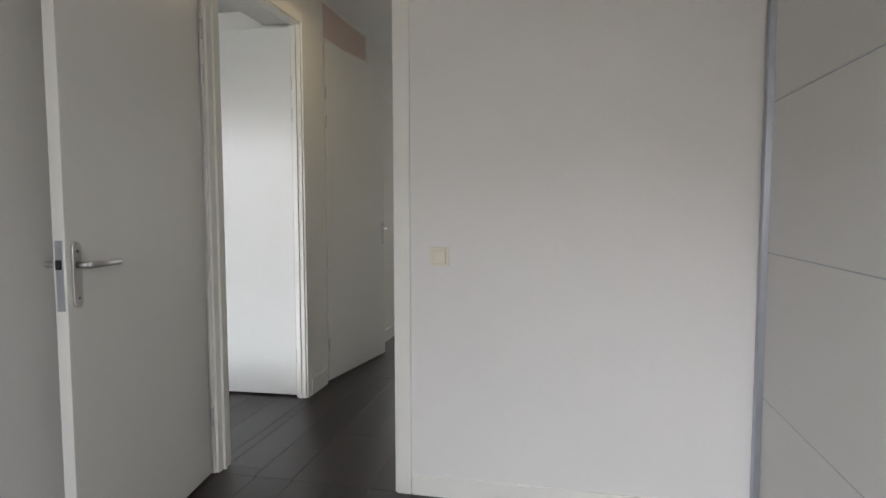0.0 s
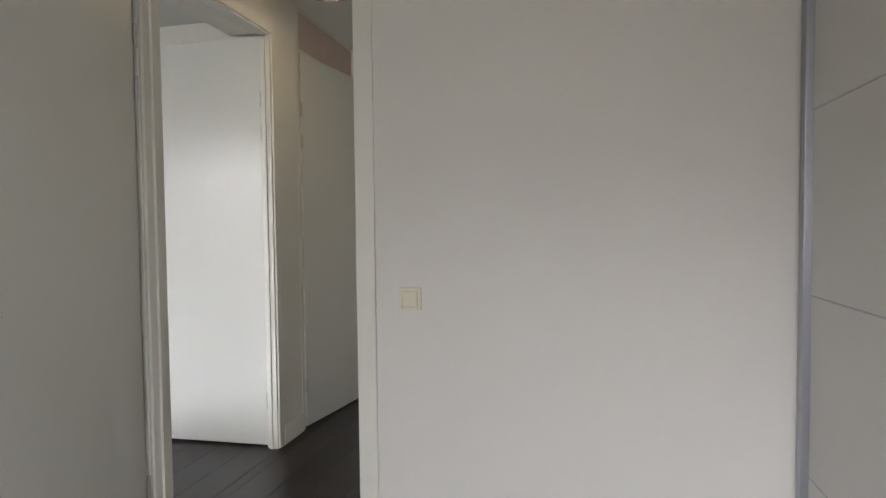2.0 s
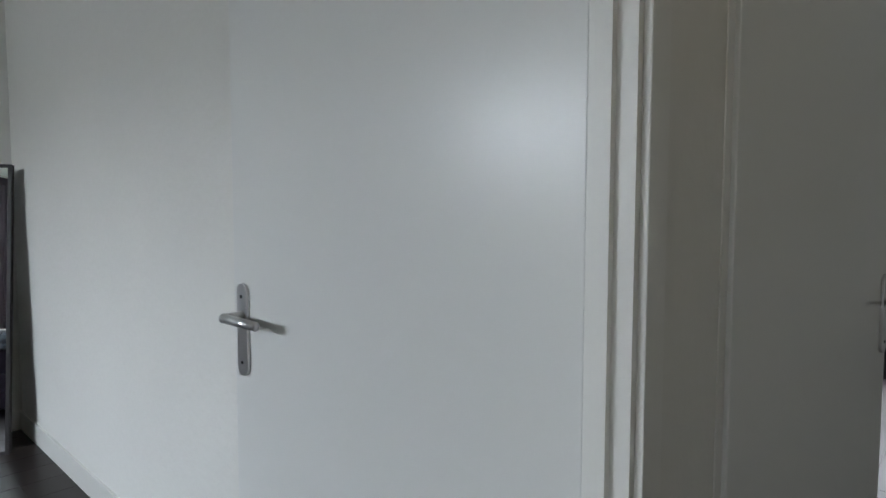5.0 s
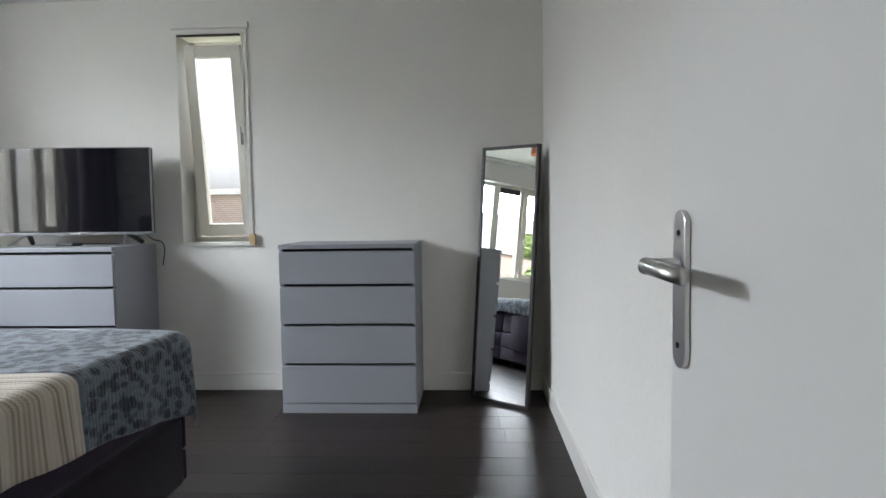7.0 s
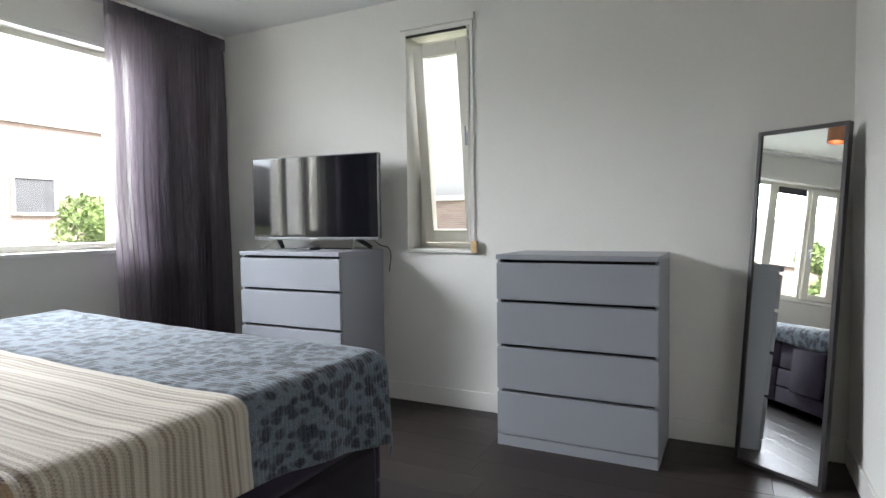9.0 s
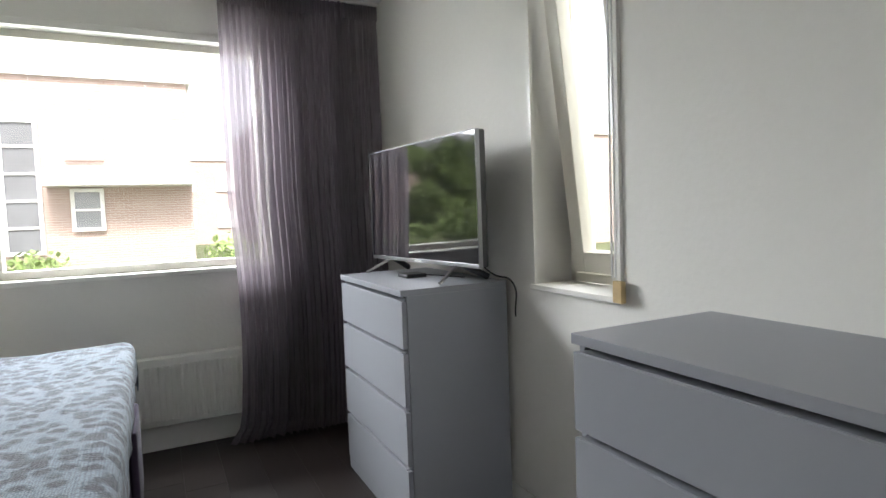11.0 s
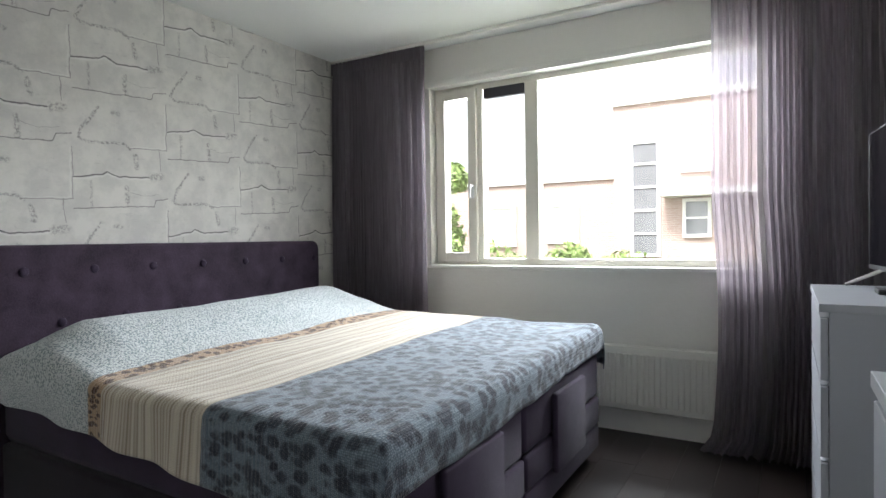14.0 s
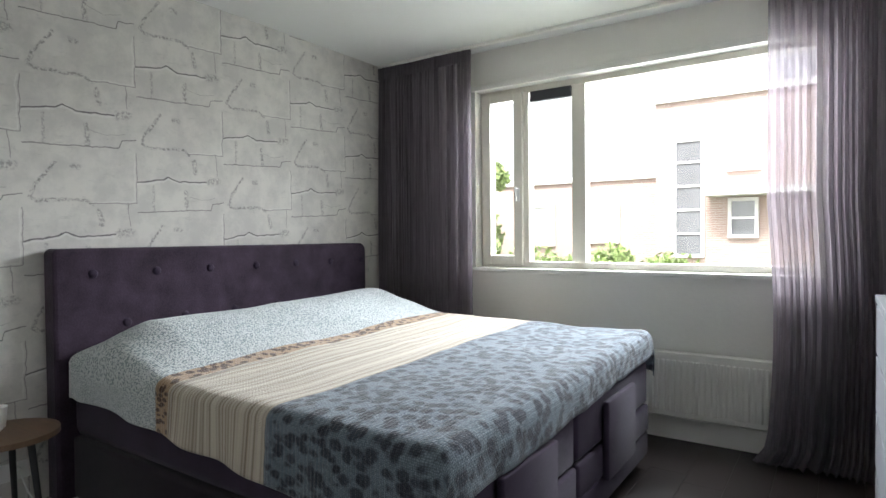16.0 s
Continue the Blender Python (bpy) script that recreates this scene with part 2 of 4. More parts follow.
def wallpaper_material():
    """Printed torn plaster slabs on strips 0.52 m wide, the motif repeating every 0.605 m with a half drop."""
    m = mat("plaster_print_wallpaper", (0.58, 0.565, 0.53), 0.7, 0, 0.05, 3, 60, 0.08, 0.25)
    k = Net(m)
    tc = k.node("ShaderNodeTexCoord").outputs["Object"]
    wob = k.node("ShaderNodeTexNoise", Scale=16.0, Detail=4.0, Roughness=0.6)
    k.link(tc, wob.inputs["Vector"])
    sub = k.nt.nodes.new("ShaderNodeVectorMath")
    sub.operation = "MULTIPLY_ADD"
    k.link(wob.outputs["Color"], sub.inputs[0])
    sub.inputs[1].default_value = (0.0, 0.030, 0.024)
    k.link(tc, sub.inputs[2])
    sep = k.node("ShaderNodeSeparateXYZ")
    k.link(sub.outputs[0], sep.inputs[0])
    strip = k.math("DIVIDE", k.math("SUBTRACT", sep.outputs["Y"], 0.875), 0.52)
    row = k.math("FLOOR", strip, 0)
    drop = k.math("SUBTRACT", k.math("DIVIDE", k.math("SUBTRACT", sep.outputs["Z"], 2.166), 0.605), k.math("MULTIPLY", row, 0.5))
    com = k.node("ShaderNodeCombineXYZ")
    k.link(k.math("MULTIPLY", k.math("SUBTRACT", strip, row), 0.52), com.inputs["X"])
    k.link(k.math("MULTIPLY", k.math("FRACT", k.math("ADD", drop, 10.9), 0), 0.605), com.inputs["Y"])
    p = com.outputs[0]

    def vec(op, a, b):
        n = k.nt.nodes.new("ShaderNodeVectorMath")
        n.operation = op
        for sock, v in ((n.inputs[0], a), (n.inputs[1], b)):
            if isinstance(v, Vector):
                sock.default_value = v
            else:
                k.link(v, sock)
        return n

    def stroke(points, wide):
        """Darkness of a line through points given as parts of strip width and repeat height below the tear."""
        total = None
        pts = [Vector((u * 0.52, (0.90 + v) * 0.605, 0)) for u, v in points]
        for a, b in zip(pts, pts[1:]):
            d = b - a
            rel = vec("SUBTRACT", p, a).outputs[0]
            along = vec("DOT_PRODUCT", rel, d / d.length_squared).outputs["Value"]
            along = k.math("MINIMUM", k.math("MAXIMUM", along, 0.0), 1.0)
            sc = k.nt.nodes.new("ShaderNodeVectorMath")
            sc.operation = "SCALE"
            sc.inputs[0].default_value = d
            k.link(along, sc.inputs["Scale"])
            dist = vec("DISTANCE", rel, sc.outputs[0]).outputs["Value"]
            dark = k.span(dist, wide * 0.4, wide, 1, 0)
            total = dark if total is None else k.math("MAXIMUM", total, dark)
        return total

    tear = stroke([(0, 0), (0.27, 0.04), (0.33, 0.07), (0.45, 0.03), (0.78, 0.05)], 0.0048)
    thin = stroke([(0, -0.26), (0.82, -0.22), (0.85, -0.16), (1.0, -0.14)], 0.0036)
    seam = stroke([(0.55, -0.70), (0.995, -0.68), (0.995, -0.25)], 0.0032)
    side = stroke([(0.90, -0.68), (0.92, -0.88)], 0.0034)
    fork = stroke([(0.56, -0.10), (0.72, -0.13), (0.88, -0.10)], 0.0022)
    crack = stroke([(0.26, -0.38), (0.10, -0.57), (0.055, -0.66), (0.11, -0.69), (0.50, -0.67), (0.58, -0.71)], 0.011)
    smear = stroke([(0.17, -0.02), (0.17, -0.24)], 0.010)
    marks = k.math("MAXIMUM", stroke([(0.53, -0.06), (0.54, -0.22)], 0.016), stroke([(0.63, -0.76), (0.65, -0.87)], 0.018))
    spot = k.math("MAXIMUM", stroke([(0.82, 0.055), (0.92, 0.07)], 0.030), stroke([(0.40, -0.41), (0.45, -0.41)], 0.018))
    grain = k.node("ShaderNodeTexNoise", Scale=70.0, Detail=4.0, Roughness=0.7)
    k.link(tc, grain.inputs["Vector"])
    rag = k.span(grain.outputs["Fac"], 0.43, 0.58)
    fine = k.math("MAXIMUM", k.math("MAXIMUM", k.math("MULTIPLY", tear, 0.95), k.math("MULTIPLY", thin, 0.75)),
                  k.math("MAXIMUM", k.math("MULTIPLY", seam, 0.6), k.math("MAXIMUM", k.math("MULTIPLY", side, 0.55), k.math("MULTIPLY", fork, 0.4))))
    rough = k.math("MAXIMUM", k.math("MULTIPLY", crack, 0.75), k.math("MAXIMUM", k.math("MULTIPLY", smear, 0.5), k.math("MULTIPLY", marks, 0.7)))
    rough = k.math("MULTIPLY", k.math("MAXIMUM", rough, k.math("MULTIPLY", spot, 0.6)), rag)
    blot = k.node("ShaderNodeTexNoise", Scale=7.0, Detail=6.0, Roughness=0.68)
    k.link(tc, blot.inputs["Vector"])
    stain = k.node("ShaderNodeTexNoise", Scale=26.0, Detail=5.0, Roughness=0.75)
    k.link(tc, stain.inputs["Vector"])
    c = k.mix(k.span(blot.outputs["Fac"], 0.40, 0.60), (0.535, 0.52, 0.495), (0.635, 0.615, 0.575))
    c = k.mix(k.math("MULTIPLY", k.span(stain.outputs["Fac"], 0.62, 0.72), 0.35), c, (0.27, 0.26, 0.26))
    lift = k.math("MAXIMUM", stroke([(0, -0.016), (0.27, 0.024), (0.33, 0.054), (0.45, 0.014), (0.78, 0.034)], 0.006), stroke([(0.57, -0.69), (0.975, -0.665), (0.975, -0.26)], 0.004))
    c = k.mix(k.math("MULTIPLY", lift, 0.35), c, (0.78, 0.77, 0.74))
    drag = k.node("ShaderNodeTexNoise", Scale=1.0, Detail=5.0, Roughness=0.7)
    dm = k.node("ShaderNodeMapping")
    dm.inputs["Scale"].default_value = (1, 9, 42)
    k.link(tc, dm.inputs[0])
    k.link(dm.outputs[0], drag.inputs["Vector"])
    c = k.mix(k.math("MULTIPLY", k.span(drag.outputs["Fac"], 0.60, 0.70), 0.30), c, (0.30, 0.29, 0.29))
    c = k.mix(rough, c, (0.17, 0.16, 0.165))
    c = k.mix(fine, c, (0.13, 0.12, 0.125))
    k.link(c, bsdf(m).inputs["Base Color"])
    bp = k.node("ShaderNodeBump", Strength=0.2, Distance=0.003)
    k.link(k.math("SUBTRACT", blot.outputs["Fac"], fine), bp.inputs["Height"])
    k.link(bp.outputs[0], bsdf(m).inputs["Normal"])
    return m


WALLPAPER = wallpaper_material()


def spread_material():
    """Bedspread in bands along the bed: pale flecked, leopard edge, cream knit stripes, blue-grey leopard."""
    m = fabric("printed_bedspread", (0.4, 0.42, 0.45), 170, 0.1, 0.3, 0.9, 0.5)
    k = Net(m)
    uv = k.node("ShaderNodeUVMap").outputs[0]
    sep = k.node("ShaderNodeSeparateXYZ")
    k.link(uv, sep.inputs[0])
    x = sep.outputs["X"]

    def spots(scale, lo, hi, jitter=0.9):
        wob = k.node("ShaderNodeTexNoise", Scale=scale * 1.3, Detail=2.0)
        k.link(uv, wob.inputs["Vector"])
        sh = k.nt.nodes.new("ShaderNodeVectorMath")
        sh.operation = "MULTIPLY_ADD"
        k.link(wob.outputs["Color"], sh.inputs[0])
        sh.inputs[1].default_value = (0.62 / scale,) * 3
        k.link(uv, sh.inputs[2])
        v = k.node("ShaderNodeTexVoronoi", Scale=scale, Randomness=jitter)
        k.link(sh.outputs[0], v.inputs["Vector"])
        return k.span(v.outputs["Distance"], lo, hi, 1, 0)

    y = sep.outputs["Y"]
    tone = k.node("ShaderNodeTexNoise", Scale=14.0, Detail=3.0)
    k.link(uv, tone.inputs["Vector"])
    pale = k.mix(spots(105, 0.34, 0.52), (0.54, 0.57, 0.57), (0.19, 0.235, 0.25))
    brown = k.mix(spots(27, 0.40, 0.50), (0.36, 0.25, 0.16), (0.085, 0.05, 0.035))
    # herringbone rows of dark yarn between cream ones, thick and thin rows mixed
    zig = k.math("PINGPONG", k.math("MULTIPLY", y, 150.0), 1.0)
    rows = k.math("ADD", k.math("MULTIPLY", x, 56.0), k.math("MULTIPLY", zig, 0.24))
    yarn = k.span(k.math("PINGPONG", rows, 0.5), 0.16, 0.34, 1, 0)
    wide = k.node("ShaderNodeTexNoise", Scale=1.0, Detail=2.0)
    mp = k.node("ShaderNodeMapping")
    mp.inputs["Scale"].default_value = (27, 0.25, 1)
    k.link(uv, mp.inputs[0])
    k.link(mp.outputs[0], wide.inputs["Vector"])
    stitch = k.span(k.math("PINGPONG", k.math("MULTIPLY", y, 110.0), 0.5), 0.05, 0.25, 0.55, 1.0)
    st = k.math("MULTIPLY", k.math("MULTIPLY", yarn, stitch), k.span(wide.outputs["Fac"], 0.38, 0.60, 0.06, 1.0))
    knit = k.mix(k.span(wide.outputs["Fac"], 0.40, 0.66), (0.575, 0.53, 0.44), (0.44, 0.375, 0.29))
    knit = k.mix(k.math("MULTIPLY", st, 0.72), knit, (0.13, 0.092, 0.068))
    # honeycomb weave of the leopard part
    cell = k.node("ShaderNodeTexVoronoi", Scale=150.0, Randomness=0.35)
    k.link(uv, cell.inputs["Vector"])
    weave = k.span(cell.outputs["Distance"], 0.15, 0.6, 1.22, 0.58)
    blue = k.mix(tone.outputs["Fac"], (0.125, 0.165, 0.205), (0.215, 0.255, 0.29))
    blot = spots(21.0, 0.38, 0.60, 0.95)
    blue = k.mix(k.math("MULTIPLY", blot, k.span(tone.outputs["Fac"], 0.3, 0.6, 0.72, 1)), blue, (0.038, 0.042, 0.056))
    shade = k.nt.nodes.new("ShaderNodeVectorMath")
    shade.operation = "SCALE"
    k.link(blue, shade.inputs[0])
    k.link(weave, shade.inputs["Scale"])
    blue = shade.outputs[0]
    wob = k.math("MULTIPLY", k.math("SUBTRACT", tone.outputs["Fac"], 0.5), 0.012)
    xx = k.math("ADD", x, wob)
    c = k.mix(k.span(xx, 0.718, 0.722), pale, brown)
    c = k.mix(k.span(xx, 0.806, 0.809), c, knit)
    c = k.mix(k.span(xx, 1.368, 1.371), c, blue)
    k.link(c, bsdf(m).inputs["Base Color"])
    bp = k.node("ShaderNodeBump", Strength=0.6, Distance=0.004)
    k.link(k.math("ADD", k.math("MULTIPLY", yarn, 0.6), cell.outputs["Distance"]), bp.inputs["Height"])
    k.link(bp.outputs[0], bsdf(m).inputs["Normal"])
    return m


SPREAD = spread_material()


def brick_material():
    m = mat("red_brick_facade", (0.42, 0.26, 0.20), 0.85, 0, 0.1)
    k = Net(m)
    tc = k.node("ShaderNodeTexCoord").outputs["Object"]
    sep, com = k.node("ShaderNodeSeparateXYZ"), k.node("ShaderNodeCombineXYZ")
    k.link(tc, sep.inputs[0])
    k.link(k.math("ADD", sep.outputs["X"], sep.outputs["Y"]), com.inputs["X"])
    k.link(sep.outputs["Z"], com.inputs["Y"])
    br = k.node("ShaderNodeTexBrick", Scale=1.0, Mortar_Size=0.006, Brick_Width=0.22, Row_Height=0.065)
    br.inputs["Color1"].default_value = (0.43, 0.325, 0.285, 1)
    br.inputs["Color2"].default_value = (0.36, 0.255, 0.22, 1)
    br.inputs["Mortar"].default_value = (0.55, 0.52, 0.48, 1)
    k.link(com.outputs[0], br.inputs["Vector"])
    k.link(br.outputs["Color"], bsdf(m).inputs["Base Color"])
    return m


BRICK = brick_material()


# ---------------------------------------------------------------- mesh helpers
def box(bm, lo, hi, bevel=0.0, m=None):
    """A block from corner lo to corner hi in bm, with its edges rounded by bevel."""
    c = [(a + b) / 2 for a, b in zip(lo, hi)]
    s = [abs(b - a) for a, b in zip(lo, hi)]
    t = bmesh.new()
    bmesh.ops.create_cube(t, size=1, matrix=Matrix.Translation(c) @ Matrix.Diagonal((*s, 1)))
    if bevel:
        bmesh.ops.bevel(t, geom=t.edges[:], offset=bevel, segments=2, profile=0.5, affect="EDGES")
    return join(bm, t, m)


def join(bm, t, m=None):
    if m is not None:
        bmesh.ops.transform(t, matrix=m, verts=t.verts)
    me = bpy.data.meshes.new("tmp")
    t.to_mesh(me)
    t.free()
    bm.from_mesh(me)
    bpy.data.meshes.remove(me)
    return bm


def cyl(bm, p, q, r0, r1=None, seg=20, cap=True):
    """A tapered rod from p to q."""
    p, q = Vector(p), Vector(q)
    d = q - p
    t = bmesh.new()
    bmesh.ops.create_cone(t, cap_ends=cap, segments=seg, radius1=r0, radius2=r0 if r1 is None else r1, depth=d.length)
    return join(bm, t, Matrix.Translation((p + q) / 2) @ d.to_track_quat("Z", "Y").to_matrix().to_4x4())


def prism(bm, outline, thick, bevel=0.0, m=None):
    """An outline in x, z pushed thick along y."""
    t = bmesh.new()
    f = t.faces.new([t.verts.new((x, 0, z)) for x, z in outline])
    r = bmesh.ops.extrude_face_region(t, geom=[f])
    bmesh.ops.translate(t, vec=(0, thick, 0), verts=[v for v in r["geom"] if isinstance(v, bmesh.types.BMVert)])
    bmesh.ops.recalc_face_normals(t, faces=t.faces)
    if bevel:
        bmesh.ops.bevel(t, geom=t.edges[:], offset=bevel, segments=2, profile=0.5, affect="EDGES")
    return join(bm, t, m)


def finish(name, bm, material, smooth=False):
    me = bpy.data.meshes.new(name)
    bm.to_mesh(me)
    bm.free()
    me.materials.append(material)
    if smooth:
        for p in me.polygons:
            p.use_smooth = True
    return new(name, me)


def part(name, bm, material, parent, label="", smooth=False):
    ob = finish(name, bm, material, smooth)
    ob.parent = parent
    if label:
        ob["label"] = label
    return ob


def thing(name, m, label, category, group="", kind=""):
    ob = new(name)
    ob.empty_display_size = 0.1
    ob.matrix_world = m
    return tagged(ob, label, category, group, kind)


def structure(name, bm, material, label, category, m=None):
    ob = finish(name, bm, material)
    if m is not None:
        ob.matrix_world = m
    return tagged(ob, label, category, kind="structure")


def B(*args, **kw):
    return box(bmesh.new(), *args, **kw)


def boxes(*blocks, bevel=0.0):
    bm = bmesh.new()
    for lo, hi in blocks:
        box(bm, lo, hi, bevel)
    return bm


I4 = Matrix.Identity(4)

# ---------------------------------------------------------------- plan
XA, XW, XHALL = 0.475, -3.20, -3.46      # wall with narrow window; wallpaper face; hall face of that wall
YN, YS = 2.97, -1.20                     # window wall; wall behind the open door
H, HH = 2.61, 2.72                       # ceiling of the bedroom; of hall and first room
WX0, WX1, WZ0, WZ1 = -2.40, -0.22, 1.02, 2.33   # large window opening
NY0, NY1, NZ0, NZ1 = 0.745, 1.195, 1.0, 2.37   # narrow window opening
DY0, DY1, DH = -1.037, -0.075, 2.43      # bedroom doorway
YL = -3.742                              # end of the hall at the living room
HD0, HD1 = -2.30, -1.378                 # cupboard doorway in the hall
D1X0, D1X1 = 1.443, 2.365                # doorway of the first room, along its front wall

structure("wall_north", boxes(
    ((XW - 0.3, YN, 0), (WX0, YN + 0.3, H)), ((WX1, YN, 0), (XA + 0.3, YN + 0.3, H)),
    ((WX0, YN, 0), (WX1, YN + 0.3, WZ0 - 0.03)), ((WX0, YN, WZ1), (WX1, YN + 0.3, H))),
    WALL, "off-white painted outer wall with a wide window opening", "wall")
structure("wall_east", boxes(
    ((XA, YS, 0), (XA + 0.3, NY0, H)), ((XA, NY1, 0), (XA + 0.3, YN, H)),
    ((XA, NY0, 0), (XA + 0.3, NY1, NZ0 - 0.02)), ((XA, NY0, NZ1), (XA + 0.3, NY1, H))),
    WALL, "off-white roughly painted wall with a narrow window", "wall")
structure("wall_south", B((-3.36, YS - 0.1, 0), (XA + 0.3, YS, H)), WALL, "smooth off-white painted wall", "wall")
structure("wall_wallpaper", B((XW - 0.14, 0.02, 0), (XW, YN, H)), WALLPAPER,
          "wallpaper printed with cracked pale plaster slabs", "wall")
structure("wall_hall_east", boxes(
    ((XHALL, DY1, 0), (XW - 0.142, -0.021, HH)), ((XHALL, HD1, 0), (-3.402, DY0, HH)),
    ((XHALL, YL, 0), (-3.362, HD0, HH)), ((XHALL, HD0, HH - 0.02), (-3.362, HD1, HH)),
    ((XHALL, DY0, DH + 0.02), (-3.362, DY1, HH))), WALL, "off-white painted hall wall with two doors", "wall")
structure("wall_bedroom_door_side", boxes(((-3.36, DY1 + 0.002, 0), (XW, 0.018, H)), ((-3.36, DY0, DH + 0.02), (XW, DY1, H)),
          ((-3.36, YS, 0), (XW, -1.092, H)), ((-3.40, -1.376, 0), (-3.361, -1.092, H))), WALL, "off-white wall round the bedroom doorway", "wall")
structure("ceiling_bedroom", B((-3.36, YS, H), (XA + 0.3, YN + 0.3, H + 0.08)), CEIL, "matt white plastered ceiling", "ceiling")

# first room
structure("wall_front_room", boxes(
    ((-0.70, -0.1, 0), (D1X0, 0, HH)), ((D1X1, -0.1, 0), (2.47, 0, HH)), ((D1X0, -0.1, DH + 0.03), (D1X1, 0, HH))),
    WALL_COOL, "plain white painted wall beside the doorway", "wall", R1)
structure("wall_room_east", B((2.47, -0.1, 0), (2.53, 4.1, HH)), WALL_COOL, "plain white painted side wall", "wall", R1)
structure("wall_room_west", B((-0.78, -0.1, 0), (-0.70, 4.1, HH)), WALL_COOL, "plain white wall behind the wardrobe", "wall", R1)
structure("wall_room_north", boxes(
    ((-0.78, 4.1, 0), (0.1, 4.2, HH)), ((1.7, 4.1, 0), (2.47, 4.2, HH)), ((0.1, 4.1, 0), (1.7, 4.2, 0.9)),
    ((0.1, 4.1, 2.2), (1.7, 4.2, HH))), WALL_COOL, "white wall with a window opening", "wall", R1)
structure("ceiling_room", B((-0.78, -0.1, HH), (2.47, 4.2, HH + 0.08)), CEIL, "white ceiling", "ceiling", R1)

# hall and the living room behind it
structure("wall_hall_west", B((-4.56, YL, 0), (-4.48, -0.02, HH)), WALL, "off-white hall wall", "wall")
structure("wall_living_north", boxes(((-3.46, YL - 0.086, 0), (0.6, YL - 0.002, HH)), ((-6.5, YL - 0.086, 0), (-4.49, YL - 0.002, HH))), WALL,
          "off-white wall of the living room", "wall")
structure("wall_living_south", boxes(((-6.5, -7.3, 0), (-4.4, -7.2, HH)), ((-1.9, -7.3, 0), (0.6, -7.2, HH)),
          ((-4.4, -7.3, 0), (-1.9, -7.2, 0.75)), ((-4.4, -7.3, 2.35), (-1.9, -7.2, HH))), WALL, "white wall with a wide window", "wall")
structure("wall_living_east", B((0.6, -7.3, 0), (0.7, YL, HH)), WALL, "white side wall", "wall")
structure("wall_living_west", B((-6.6, -7.3, 0), (-6.5, YL, HH)), WALL, "white side wall", "wall")
structure("ceiling_hall", B((-6.6, -7.3, HH + 0.002), (0.7, -0.02, HH + 0.06)), CEIL, "white ceiling of hall and living room", "ceiling")
floor = structure("floor", boxes(((-3.9, -7.3, -0.06), (0.7, 3.2, -0.012)), ((-7.6, -7.3, -0.06), (-3.9, 4.4, -0.012))), GAP,
                  "dark stained laminate plank floor", "floor")

# baseboards
def baseboard(name, lo, hi, m=None):
    return structure(name, B(lo, hi, bevel=0.003), TRIM, "white painted wooden baseboard", "baseboard", m)


baseboard("baseboard", (XA - 0.014, YS + 0.014, 0), (XA, YN - 0.02, 0.115))
baseboard("baseboard", (-3.34, YS, 0), (XA, YS + 0.014, 0.115))
baseboard("baseboard", (XW + 0.002, YN - 0.02, 0), (XA - 0.015, YN, 0.135))
baseboard("baseboard", (0.02, 0, 0), (D1X0 - 0.06, 0.013, 0.09), R1)
baseboard("baseboard", (XHALL - 0.014, HD1 + 0.04, 0), (XHALL, DY0 - 0.052, 0.115))
baseboard("baseboard", (XHALL - 0.014, YL, 0), (XHALL, HD0 - 0.05, 0.115))

# ---------------------------------------------------------------- doors
def lever(parent, side, height=1.086, plate=(0.951, 1.159)):
    """Long rounded plate with an angled lever on one face of a leaf; local x runs from the free edge to the hinge, side is the sign of y."""
    bm = bmesh.new()
    n = 14
    pts = [(0.02 * math.cos(a), plate[1] - 0.02 + 0.02 * math.sin(a)) for a in np.linspace(0, math.pi, n)]
    pts += [(0.02 * math.cos(a), plate[0] + 0.02 + 0.02 * math.sin(a)) for a in np.linspace(math.pi, 2 * math.pi, n)]
    prism(bm, pts, 0.008 * side, 0.0015)
    ob = part("door_handle", bm, STEEL, parent, "brushed steel plate with angled lever")
    bm = bmesh.new()
    y = side * 0.05
    cyl(bm, (0, side * 0.006, height), (0, y, height), 0.0105)
    cyl(bm, (-0.004, y, height), (0.135, y + side * 0.008, height), 0.0105, 0.0095)
    t = bmesh.new()
    bmesh.ops.create_uvsphere(t, u_segments=14, v_segments=8, radius=0.0115)
    join(bm, t, Matrix.Translation((0, y, height)))
    part("lever", bm, STEEL, ob, smooth=True)
    for z in (plate[0] + 0.03, plate[1] - 0.03):
        part("screw", cyl(bmesh.new(), (0, side * 0.007, z), (0, side * 0.0095, z), 0.004, seg=10), GAP, ob)
    return ob


def door_leaf(name, m, width, height, label, sides=(1, -1), hinges=0.006):
    """A flush leaf: hinge at the origin, free edge at +x, thickness in y from -0.04 to 0."""
    d = thing(name, m, label, "door")
    d["kind"] = "structure"
    part("leaf", B((0.003, -0.04, 0.012), (width, 0, height), bevel=0.002), DOOR, d)
    for s in sides:
        h = lever(d, s)
        h.matrix_basis = Matrix.Translation((width - 0.042, 0 if s > 0 else -0.04, 0)) @ Matrix.Diagonal((-1, 1, 1, 1))
    part("latch_plate", B((width - 0.001, -0.032, 0.945), (width + 0.0025, -0.008, 1.165), bevel=0.001), ALU, d)
    part("latch", B((width + 0.002, -0.028, 1.075), (width + 0.010, -0.012, 1.105), bevel=0.002), DARK, d)
    if hinges is not None:
        for z in (0.28, height - 0.56, height - 0.36):
            bm = cyl(bmesh.new(), (-0.004, hinges, z - 0.045), (-0.004, hinges, z + 0.045), 0.007, seg=12)
            part("hinge", bm, STEEL, d)
    return d


